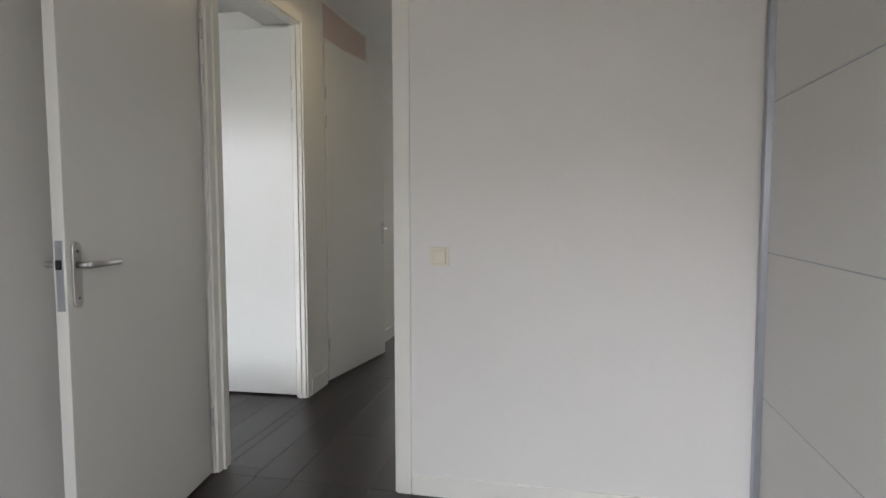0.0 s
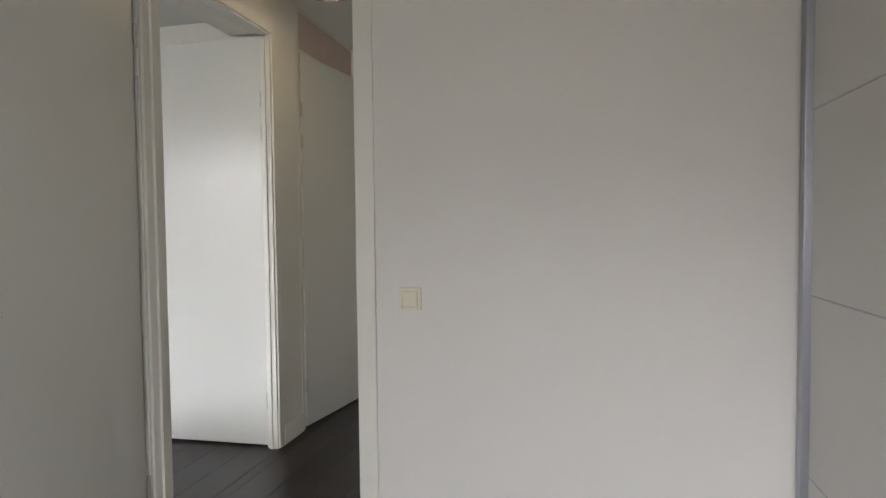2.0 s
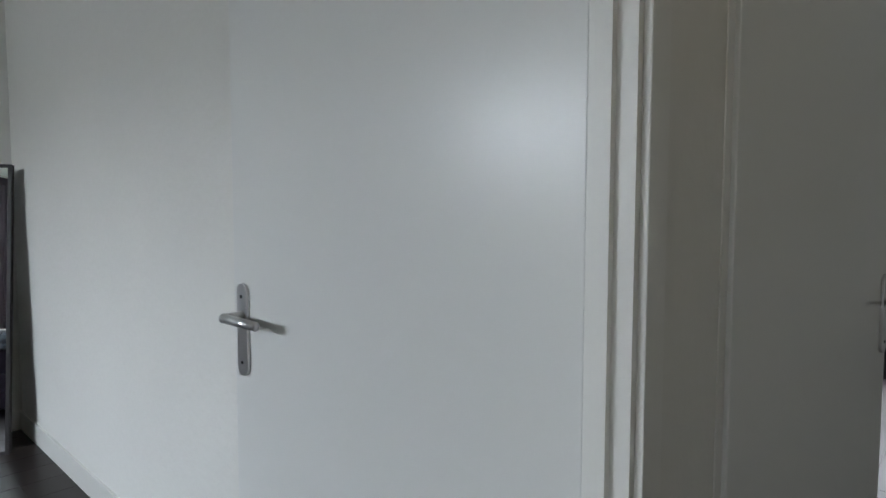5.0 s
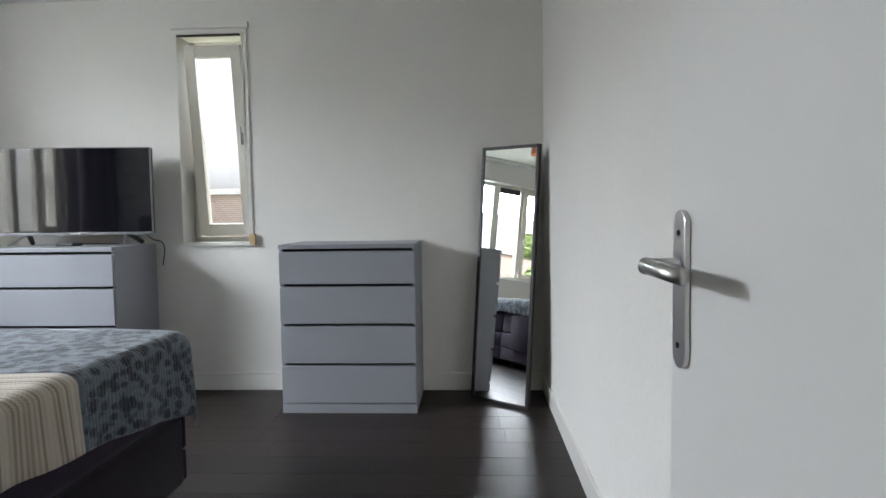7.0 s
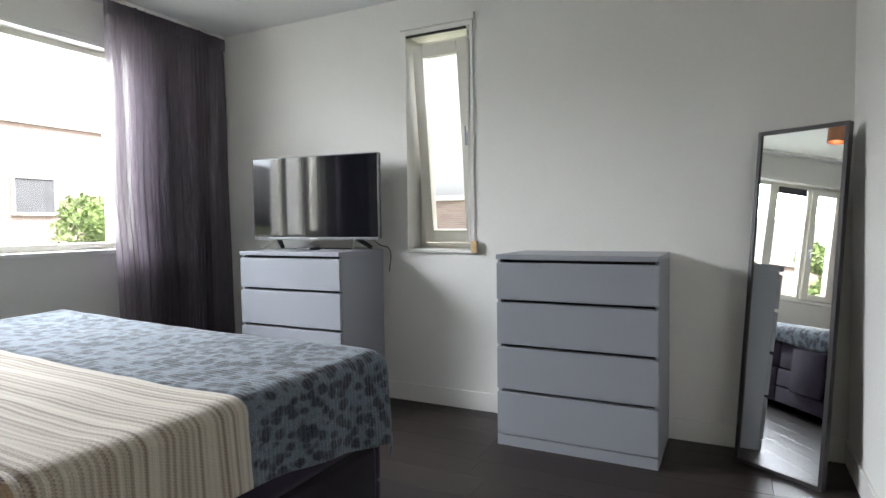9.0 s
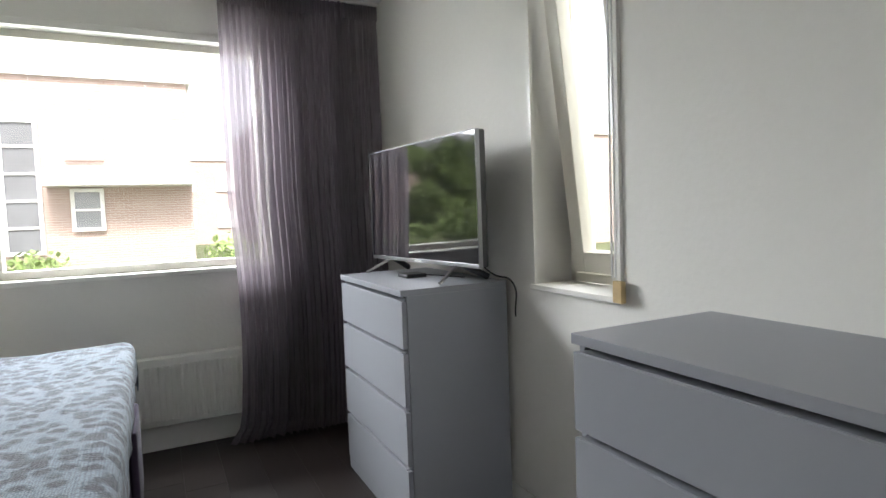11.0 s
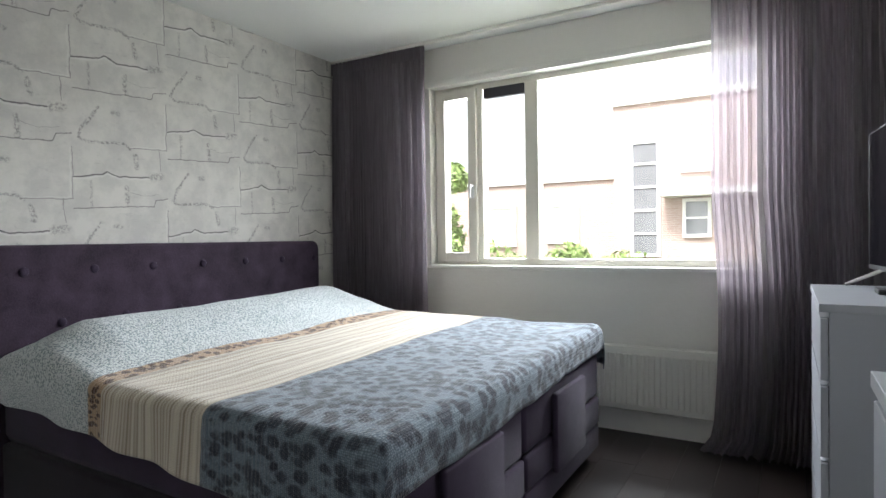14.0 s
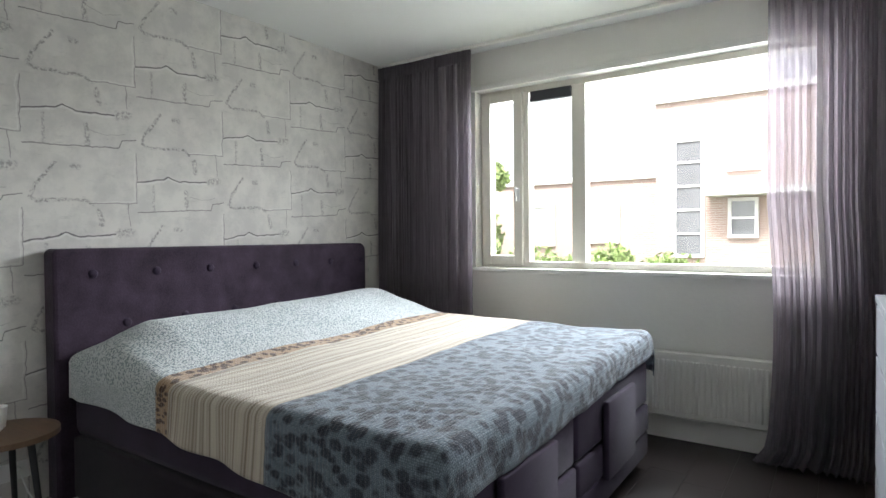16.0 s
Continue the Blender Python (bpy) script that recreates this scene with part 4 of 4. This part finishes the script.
def bedspread():
    """Cloth laid over mattress and pillows, hanging over foot and both sides."""
    L, W = BX1 + 0.055 - (BX0 + 0.03), BY1 - BY0
    drop_s, drop_n, drop_f = 0.36, 0.19, 0.12
    nu, nv = 120, 130
    us = np.linspace(0, L + drop_f, nu)
    vs = np.linspace(-drop_s, W + drop_n, nv)
    grid, uvs = [], []
    rr = 0.055
    for a in us:
        row = []
        for b in vs:
            x = BX0 + 0.03 + a
            # pillow mound at the head
            up_ = 0.172 * math.exp(-((a - 0.30) / 0.30) ** 2)
            edge = max(0.0, min(1.0, min(b + 0.08, W + 0.08 - b) / 0.30))
            z = 0.692 + 0.040 * max(0.0, min(1.0, b / W)) + up_ * edge ** 0.6
            z += 0.012 * noise.noise((x * 2.2, b * 2.2, 0.3)) + 0.004 * noise.noise((x * 7, b * 7, 1.3))
            # soft ridges where the cloth was pulled straight
            z += 0.007 * max(0.0, noise.noise((x * 6 + b * 2.5, b * 1.1, 4.3)))
            y = BY0 + b
            fall_side = 0.0
            for d, sgn, lim in ((-b, -1, BY0), (b - W, 1, BY1)):
                if d > -rr:
                    q = (d + rr)
                    ang = min(q / rr, math.pi / 2)
                    y = lim - sgn * rr + sgn * rr * math.sin(ang) + sgn * 0.012
                    drop = rr * (1 - math.cos(ang)) + max(0, q - rr * math.pi / 2)
                    wav = max(0, q - 0.06)
                    y += sgn * (0.035 * wav + 0.030 * wav * math.sin(x * 17 + 2 * noise.noise((x * 3, 0, 0))))
                    if sgn < 0:
                        drop *= (0.40 + 0.04 * a + 0.09 * a * a) * (1 + 0.04 * math.sin(x * 5))
                    fall_side = drop
            d = a - L
            if d > -rr:
                q = d + rr
                ang = min(q / rr, math.pi / 2)
                x = BX0 + 0.03 + L - rr + rr * math.sin(ang) + 0.010
                wav = max(0, q - 0.06)
                x += 0.03 * wav + 0.035 * wav * math.sin(b * 22 + 3 * noise.noise((b * 3, 2, 0)))
                fall = 1.1 - 0.2 * max(0, min(1, b / W))
                fall_foot = (rr * (1 - math.cos(ang)) + max(0, q - rr * math.pi / 2)) * fall
                fall_side = max(fall_side, fall_foot) + 0.25 * min(fall_side, fall_foot)
            z -= fall_side
            row.append((x, y, z))
        grid.append(row)
    ob = thing("bedspread", I4, "leopard and knit striped bedspread laid over the bed", "bedspread")
    cuts = [0, int(np.searchsorted(us, 0.806)), int(np.searchsorted(us, 1.37)), nu - 1]
    for name, label, i0, i1 in zip(("head_band", "knit_band", "leopard_band"),
                                   ("pale flecked band", "cream knitted stripe band", "blue-grey leopard band"), cuts, cuts[1:]):
        bm = bmesh.new()
        uvl = bm.loops.layers.uv.new("UVMap")
        vv = [[bm.verts.new(grid[i][j]) for j in range(nv)] for i in range(i0, i1 + 1)]
        for i in range(i1 - i0):
            for j in range(nv - 1):
                f = bm.faces.new((vv[i][j], vv[i + 1][j], vv[i + 1][j + 1], vv[i][j + 1]))
                for lp, (p, q) in zip(f.loops, ((i, j), (i + 1, j), (i + 1, j + 1), (i, j + 1))):
                    lp[uvl].uv = (us[p + i0], vs[q])
        band = part(name, bm, SPREAD, ob, label, smooth=True)
        so = band.modifiers.new("thick", "SOLIDIFY")
        so.thickness, so.offset = 0.006, 1
    return ob


bedspread()

# ---------------------------------------------------------------- bedside table, dish, socket
nt_ = thing("bedside_table", pose(-2.93, 0.16, 0), "small round brown wooden bedside table", "side table")
bm = cyl(bmesh.new(), (0, 0, 0.455), (0, 0, 0.478), 0.19, 0.19, 48)
part("tabletop", bm, WOODTOP, nt_)
for a in (30, 150, 270):
    x, y = 0.11 * math.cos(radians(a)), 0.11 * math.sin(radians(a))
    part("leg", cyl(bmesh.new(), (x, y, 0.456), (x * 1.5, y * 1.5, 0), 0.014, 0.009), DARK, nt_)
dish = thing("dish", pose(-2.95, 0.10, 0.478), "small white dish on the bedside table", "dish")
part("bowl", cyl(bmesh.new(), (0, 0, 0), (0, 0, 0.018), 0.04, 0.06, 28), WHITEP, dish)
cup = thing("cup", pose(-3.03, 0.17, 0.478), "small white cup on the bedside table", "cup")
part("body", cyl(bmesh.new(), (0, 0, 0), (0, 0, 0.085), 0.028, 0.036, 24), WHITEP, cup)
sock = thing("wall_socket", pose(XW, 0.27, 0.22), "white double wall socket with plug", "socket")
part("plate", B((0, -0.075, -0.04), (0.012, 0.075, 0.04), bevel=0.004), WHITEP, sock)
part("plug", cyl(bmesh.new(), (0.012, 0.02, 0), (0.05, 0.02, 0), 0.019, 0.016), WHITEP, sock)
cv = bpy.data.curves.new("cable", "CURVE")
cv.dimensions, cv.bevel_depth = "3D", 0.004
sp = cv.splines.new("BEZIER")
pts = [(-3.15, 0.29, 0.215), (-3.10, 0.31, 0.12), (-3.06, 0.38, 0.02), (-2.95, 0.42, 0.006)]
sp.bezier_points.add(len(pts) - 1)
for p, co in zip(sp.bezier_points, pts):
    p.co, p.handle_left_type, p.handle_right_type = co, "AUTO", "AUTO"
cv.materials.append(WHITEP)
tagged(new("power_cable", cv), "white cable from the socket to the floor", "cable")


# ---------------------------------------------------------------- lamps
def tube(bm, r, z0, z1, wall=0.003, seg=40):
    cyl(bm, (0, 0, z0), (0, 0, z1), r, r, seg, cap=False)
    cyl(bm, (0, 0, z0), (0, 0, z1), r - wall, r - wall, seg, cap=False)
    return bm


lp = thing("pendant_lamp", pose(-1.15, 1.2, 0), "copper cylinder ceiling lamp, lit", "ceiling lamp")
part("shade", tube(bmesh.new(), 0.07, 2.26, 2.50), COPPER, lp, "copper shade")
part("canopy", cyl(bmesh.new(), (0, 0, 2.50), (0, 0, 2.61), 0.055), COPPER, lp)
t = bmesh.new()
bmesh.ops.create_uvsphere(t, u_segments=18, v_segments=12, radius=0.04)
part("bulb", join(bmesh.new(), t, Matrix.Translation((0, 0, 2.33))), BULB, lp, "glowing bulb", smooth=True)

hl = thing("hall_lamp", pose(-3.887, -0.873, 0), "round dark shaded ceiling lamp, lit", "ceiling lamp")
part("shade", tube(bmesh.new(), 0.195, 2.60, 2.70), BROWNSH, hl, "dark brown shade")
part("diffuser", cyl(bmesh.new(), (0, 0, 2.608), (0, 0, 2.616), 0.191, 0.191, 40), GLOWLAMP, hl, "glowing white diffuser")
part("ceiling_plate", cyl(bmesh.new(), (0, 0, 2.69), (0, 0, 2.72), 0.10), BROWNSH, hl)

# ---------------------------------------------------------------- first room: switch and wardrobe
sw = thing("light_switch", R1 @ pose(1.2587, 0, 1.056), "cream square rocker light switch", "light switch")
part("frame", rect_frame(-0.041, 0.041, -0.041, 0.041, 0.013, 0.0, 0.010, 0.002), SWITCH, sw)
part("rocker", B((-0.027, 0.001, -0.027), (0.027, 0.013, 0.027), bevel=0.002), SWITCH, sw)

wd = thing("sliding_wardrobe", R1 @ pose(0, 0, 0), "built-in wardrobe with pale sliding doors in aluminium profiles", "wardrobe")
part("corner_profile", B((-0.02, 0.015, 0), (0.022, 0.055, HH - 0.05), bevel=0.003), ALU, wd)
for y0, y1, x in ((0.056, 1.352, 0.0), (1.397, 3.05, -0.035)):
    d = part("sliding_door", B((x - 0.012, y0 + 0.004, 0.03), (x - 0.006, y1 - 0.004, HH - 0.06)), GAP, wd)
    zs = (0.03, 0.545, 1.095, 1.645, 2.195, HH - 0.06)
    for z0, z1 in zip(zs, zs[1:]):
        part("panel", B((x - 0.006, y0, z0 + 0.0025), (x, y1, z1 - 0.0025), bevel=0.001), WARD, d)
        if z1 < 2.3:
            part("strip", B((x - 0.008, y0, z1 - 0.0022), (x - 0.0015, y1, z1 + 0.0022)), ALU, d)
    part("profile", B((x - 0.02, y1, 0.02), (x + 0.014, y1 + 0.04, HH - 0.05), bevel=0.003), ALU, d)
part("rail", B((-0.08, 0.0, HH - 0.05), (0.03, 3.1, HH), bevel=0.002), ALU, wd)
part("end_panel", B((-0.69, 3.1, 0), (0.0, 3.13, HH)), WARD, wd)

# ---------------------------------------------------------------- living room seen at the end of the hall
desk = thing("desk", pose(-2.75, -6.42, 0), "black desk by the living room window", "desk")
part("desktop", B((-0.6, -0.35, 0.71), (0.6, 0.35, 0.74), bevel=0.004), WHITEP, desk)
for x in (-0.56, 0.56):
    for y in (-0.31, 0.31):
        part("leg", B((x - 0.025, y - 0.025, 0), (x + 0.025, y + 0.025, 0.71)), DARK, desk)
mon = thing("monitor", pose(-2.74, -6.53, 0.74), "black computer monitor on the desk", "monitor")
part("screen", B((-0.28, -0.02, 0.1), (0.28, 0.02, 0.45), bevel=0.006), DARK, mon)
part("stand", boxes(((-0.03, -0.01, 0.0), (0.03, 0.01, 0.12)), ((-0.12, -0.08, 0.0), (0.12, 0.08, 0.012))), DARK, mon)
ch = thing("office_chair", pose(-2.815, -5.70, 0), "black office chair at the desk", "chair")
part("seat", B((-0.24, -0.24, 0.44), (0.24, 0.24, 0.52), bevel=0.03), DARK, ch)
part("backrest", B((-0.22, 0.20, 0.56), (0.22, 0.26, 1.05), bevel=0.03), DARK, ch)
part("column", cyl(bmesh.new(), (0, 0, 0.08), (0, 0, 0.44), 0.03), DARK, ch)
part("back_bar", B((-0.03, 0.22, 0.45), (0.03, 0.245, 0.6)), DARK, ch)
for i in range(5):
    a = i * math.tau / 5
    part("base_arm", cyl(bmesh.new(), (0, 0, 0.09), (0.28 * math.cos(a), 0.28 * math.sin(a), 0.05), 0.018), DARK, ch)
    part("castor", cyl(bmesh.new(), (0.28 * math.cos(a) - 0.015, 0.28 * math.sin(a), 0.026), (0.28 * math.cos(a) + 0.015, 0.28 * math.sin(a), 0.026), 0.025), DARK, ch)
lwin = thing("window_3", pose(0, -7.2, 0), "wide dark framed living room window", "window", kind="structure")
part("window_frame", rect_frame(-4.4, -1.9, 0.75, 2.35, 0.06, -0.08, -0.02), DARK, lwin)
part("mullion", B((-3.2, -0.08, 0.81), (-3.13, -0.02, 2.29)), DARK, lwin)
cu = thing("curtain", pose(-2.4, -7.1, 0), "black curtain at the living room window", "curtain")
bm = bmesh.new()
low = [bm.verts.new((i * 0.012, 0.03 * math.sin(i * 0.9), 0.02)) for i in range(30)]
high = [bm.verts.new((i * 0.012, 0.03 * math.sin(i * 0.9), 2.5)) for i in range(30)]
for i in range(29):
    bm.faces.new((low[i], low[i + 1], high[i + 1], high[i]))
part("cloth", bm, DARK, cu)

# ---------------------------------------------------------------- outside
gr = structure("ground", boxes(((-900, 3.3, -0.5), (900, 1800, -0.35)), ((1.0, -900, -0.5), (900, 3.3, -0.35)), ((-900, -900, -0.5), (-7.7, 3.3, -0.35)), ((-7.7, -900, -0.5), (1.0, -7.5, -0.35))), GRASS, "grassy garden ground", "ground")
structure("road", B((-60, 9.5, -0.345), (60, 14.0, -0.33)), PAVE, "paved street", "road")


def facade_window(parent, x, z, w, h, cols=1, rows=1, dark=True):
    wi = part("window", rect_frame(x, x + w, z, z + h, 0.09, -0.06, 0.06, 0.0), CONC, parent)
    for i in range(1, rows):
        part("bar", B((x + 0.09, -0.05, z + h * i / rows - 0.03), (x + w - 0.09, 0.05, z + h * i / rows + 0.03)), CONC, wi)
    part("pane", B((x + 0.08, 0.0, z + 0.08), (x + w - 0.08, 0.03, z + h - 0.08)), DGLASS if dark else CONC, wi)


def house(m, x0, x1, hgt, label, wins, canopy=None):
    h = thing("house", m, label, "house", "houses across the street")
    part("wall", B((x0, 0.07, -0.4), (x1, 7, hgt)), BRICK, h)
    part("roof", B((x0 - 0.1, -0.05, hgt), (x1 + 0.1, 7.1, hgt + 0.18)), CONC, h)
    for x, z, w, hh, rows, dark in wins:
        facade_window(h, x, z, w, hh, 1, rows, dark)
    if canopy:
        part("canopy", B(canopy[0], canopy[1]), CONC, h)
    return h


house(pose(0, 17.0, 0), -4.65, 0.2, 5.1, "tall red brick house with white window frames",
      [(-4.15, 0.6, 0.85, 3.4, 5, True), (-2.75, 3.0, 0.85, 1.4, 1, False), (-2.7, 1.15, 0.75, 1.1, 2, True)],
      ((-3.2, -0.9, 2.30), (0.2, 0.06, 2.48)))
house(pose(0, 17.6, 0), -16.0, -4.68, 3.0, "lower red brick house with white window frames",
      [(-7.0, 1.0, 1.1, 1.3, 1, False), (-9.2, 0.9, 1.1, 1.4, 1, False), (-12.6, 0.9, 1.6, 1.3, 2, True)])
house(pose(0, 20.0, 0), 2.6, 22.0, 4.6, "red brick house with white window frames",
      [(3.6, 0.4, 1.2, 1.3, 2, True), (7.6, 1.6, 1.4, 1.3, 1, True), (12.6, 1.6, 1.4, 1.3, 1, True)], ((2.4, -0.9, 1.62), (5.0, 0.06, 1.82)))
house(pose(0, 44.0, 0), -14.0, 30.0, 5.6, "brick terrace further down the street",
      [(0.6, 0.8, 1.4, 1.4, 1, False), (3.4, 0.8, 1.4, 1.4, 1, False), (0.6, 3.4, 1.4, 1.4, 1, False), (3.4, 3.4, 1.4, 1.4, 1, False)])
house(pose(15, 2, 0, 0, 0, -90), -8, 8, 1.95, "low pale brick outbuilding",
      [(-4, 0.5, 1.2, 1.0, 2, True), (2, 0.5, 1.2, 1.0, 2, True)])


def foliage(name, centre, size, count, label, category, trunk=None, seed=1):
    rnd = random.Random(seed)
    th = thing(name, pose(centre[0], centre[1], -0.35), label, category)
    if trunk:
        bm = bmesh.new()
        cyl(bm, (0, 0, 0), (0.05, 0, trunk), 0.09, 0.05, 10)
        for i in range(6):
            a = i * 1.1
            cyl(bm, (0.04, 0, trunk * (0.55 + 0.07 * i)), (0.7 * math.cos(a), 0.7 * math.sin(a), trunk * (0.9 + 0.1 * i)), 0.035, 0.012, 8)
        part("trunk", bm, BARK, th)
    verts, faces = [], []
    blobs = [(rnd.uniform(-1, 1) * size[0] * 0.8, rnd.uniform(-1, 1) * size[1] * 0.7, rnd.uniform(0.15, 0.95) * size[2], rnd.uniform(0.25, 0.5) * max(1, size[0] * 0.75)) for _ in range(max(9, int(size[0] * 9)))]
    for i in range(count):
        bx, by, bz, br = rnd.choice(blobs)
        d = Vector((rnd.gauss(0, 1), rnd.gauss(0, 1), rnd.gauss(0, 1))).normalized() * br * rnd.uniform(0.55, 1.05)
        c = Vector((bx, by, bz + (trunk or 0.2) * 0.6)) + d
        s = rnd.uniform(0.04, 0.08) * max(1, size[0] * 0.8)
        a, b = Vector((rnd.gauss(0, 1), rnd.gauss(0, 1), rnd.gauss(0, 1))).normalized() * s, Vector((rnd.gauss(0, 1), rnd.gauss(0, 1), rnd.gauss(0, 0.6))).normalized() * s * 0.55
        k = len(verts)
        verts += [tuple(c - a), tuple(c + b), tuple(c + a), tuple(c - b)]
        faces.append((k, k + 1, k + 2, k + 3))
    me = bpy.data.meshes.new("crown")
    me.from_pydata(verts, [], faces)
    me.materials.append(LEAF)
    cr = new("crown", me)
    cr.parent = th
    return th


foliage("bush", (-4.2, 8.0), (0.9, 0.6, 1.2), 5000, "light green leafy garden bush", "bush", None, 2)
foliage("bush", (-2.6, 8.2), (1.1, 0.6, 1.05), 5000, "light green leafy garden bush", "bush", None, 3)
foliage("bush", (0.9, 9.0), (1.0, 0.6, 1.0), 3000, "light green leafy garden bush", "bush", None, 4)
foliage("tree", (-9.6, 13.3), (2.0, 1.2, 2.5), 14000, "broad leafy street tree", "tree", 1.8, 5)
foliage("bush", (-5.7, 8.4), (0.7, 0.5, 1.7), 4500, "tall light green garden bush", "bush", None, 9)
foliage("tree", (4.2, 9.5), (0.9, 0.8, 1.3), 4500, "young leafy street tree", "tree", 1.2, 6)

# ---------------------------------------------------------------- floor planks
def plank_mesh(length, width):
    bm = B((-width / 2, -length / 2, -0.012), (width / 2, length / 2, 0.0), bevel=0.0012)
    me = bpy.data.meshes.new("plank")
    bm.to_mesh(me)
    bm.free()
    me.materials.append(PLANK)
    return me


def lay(x0, x1, y0, y1, seed=5):
    rnd = random.Random(seed)
    w, L = 0.19, 1.29
    full = plank_mesh(L - 0.001, w - 0.001)
    x = x0
    while x < x1 - 0.01:
        wide = min(w, x1 - x)
        y = y0 - rnd.uniform(0.1, 0.9) * L
        while y < y1:
            a, b = max(y, y0), min(y + L, y1)
            if b - a > 0.03:
                whole = b - a > L - 0.002 and wide == w
                o = new("plank", full if whole else plank_mesh(b - a - 0.001, wide - 0.001))
                o.parent = floor
                o.location = (x + wide / 2, (a + b) / 2, 0)
            y += L
        x += w


lay(-3.465, XA, -1.2, 2.97, seed=4)
lay(-4.48, -3.466, YL, 0.08, seed=6)
lay(-6.58, -3.41, 0.081, 4.18, seed=7)
lay(-6.5, 0.6, -7.2, YL - 0.001, seed=9)
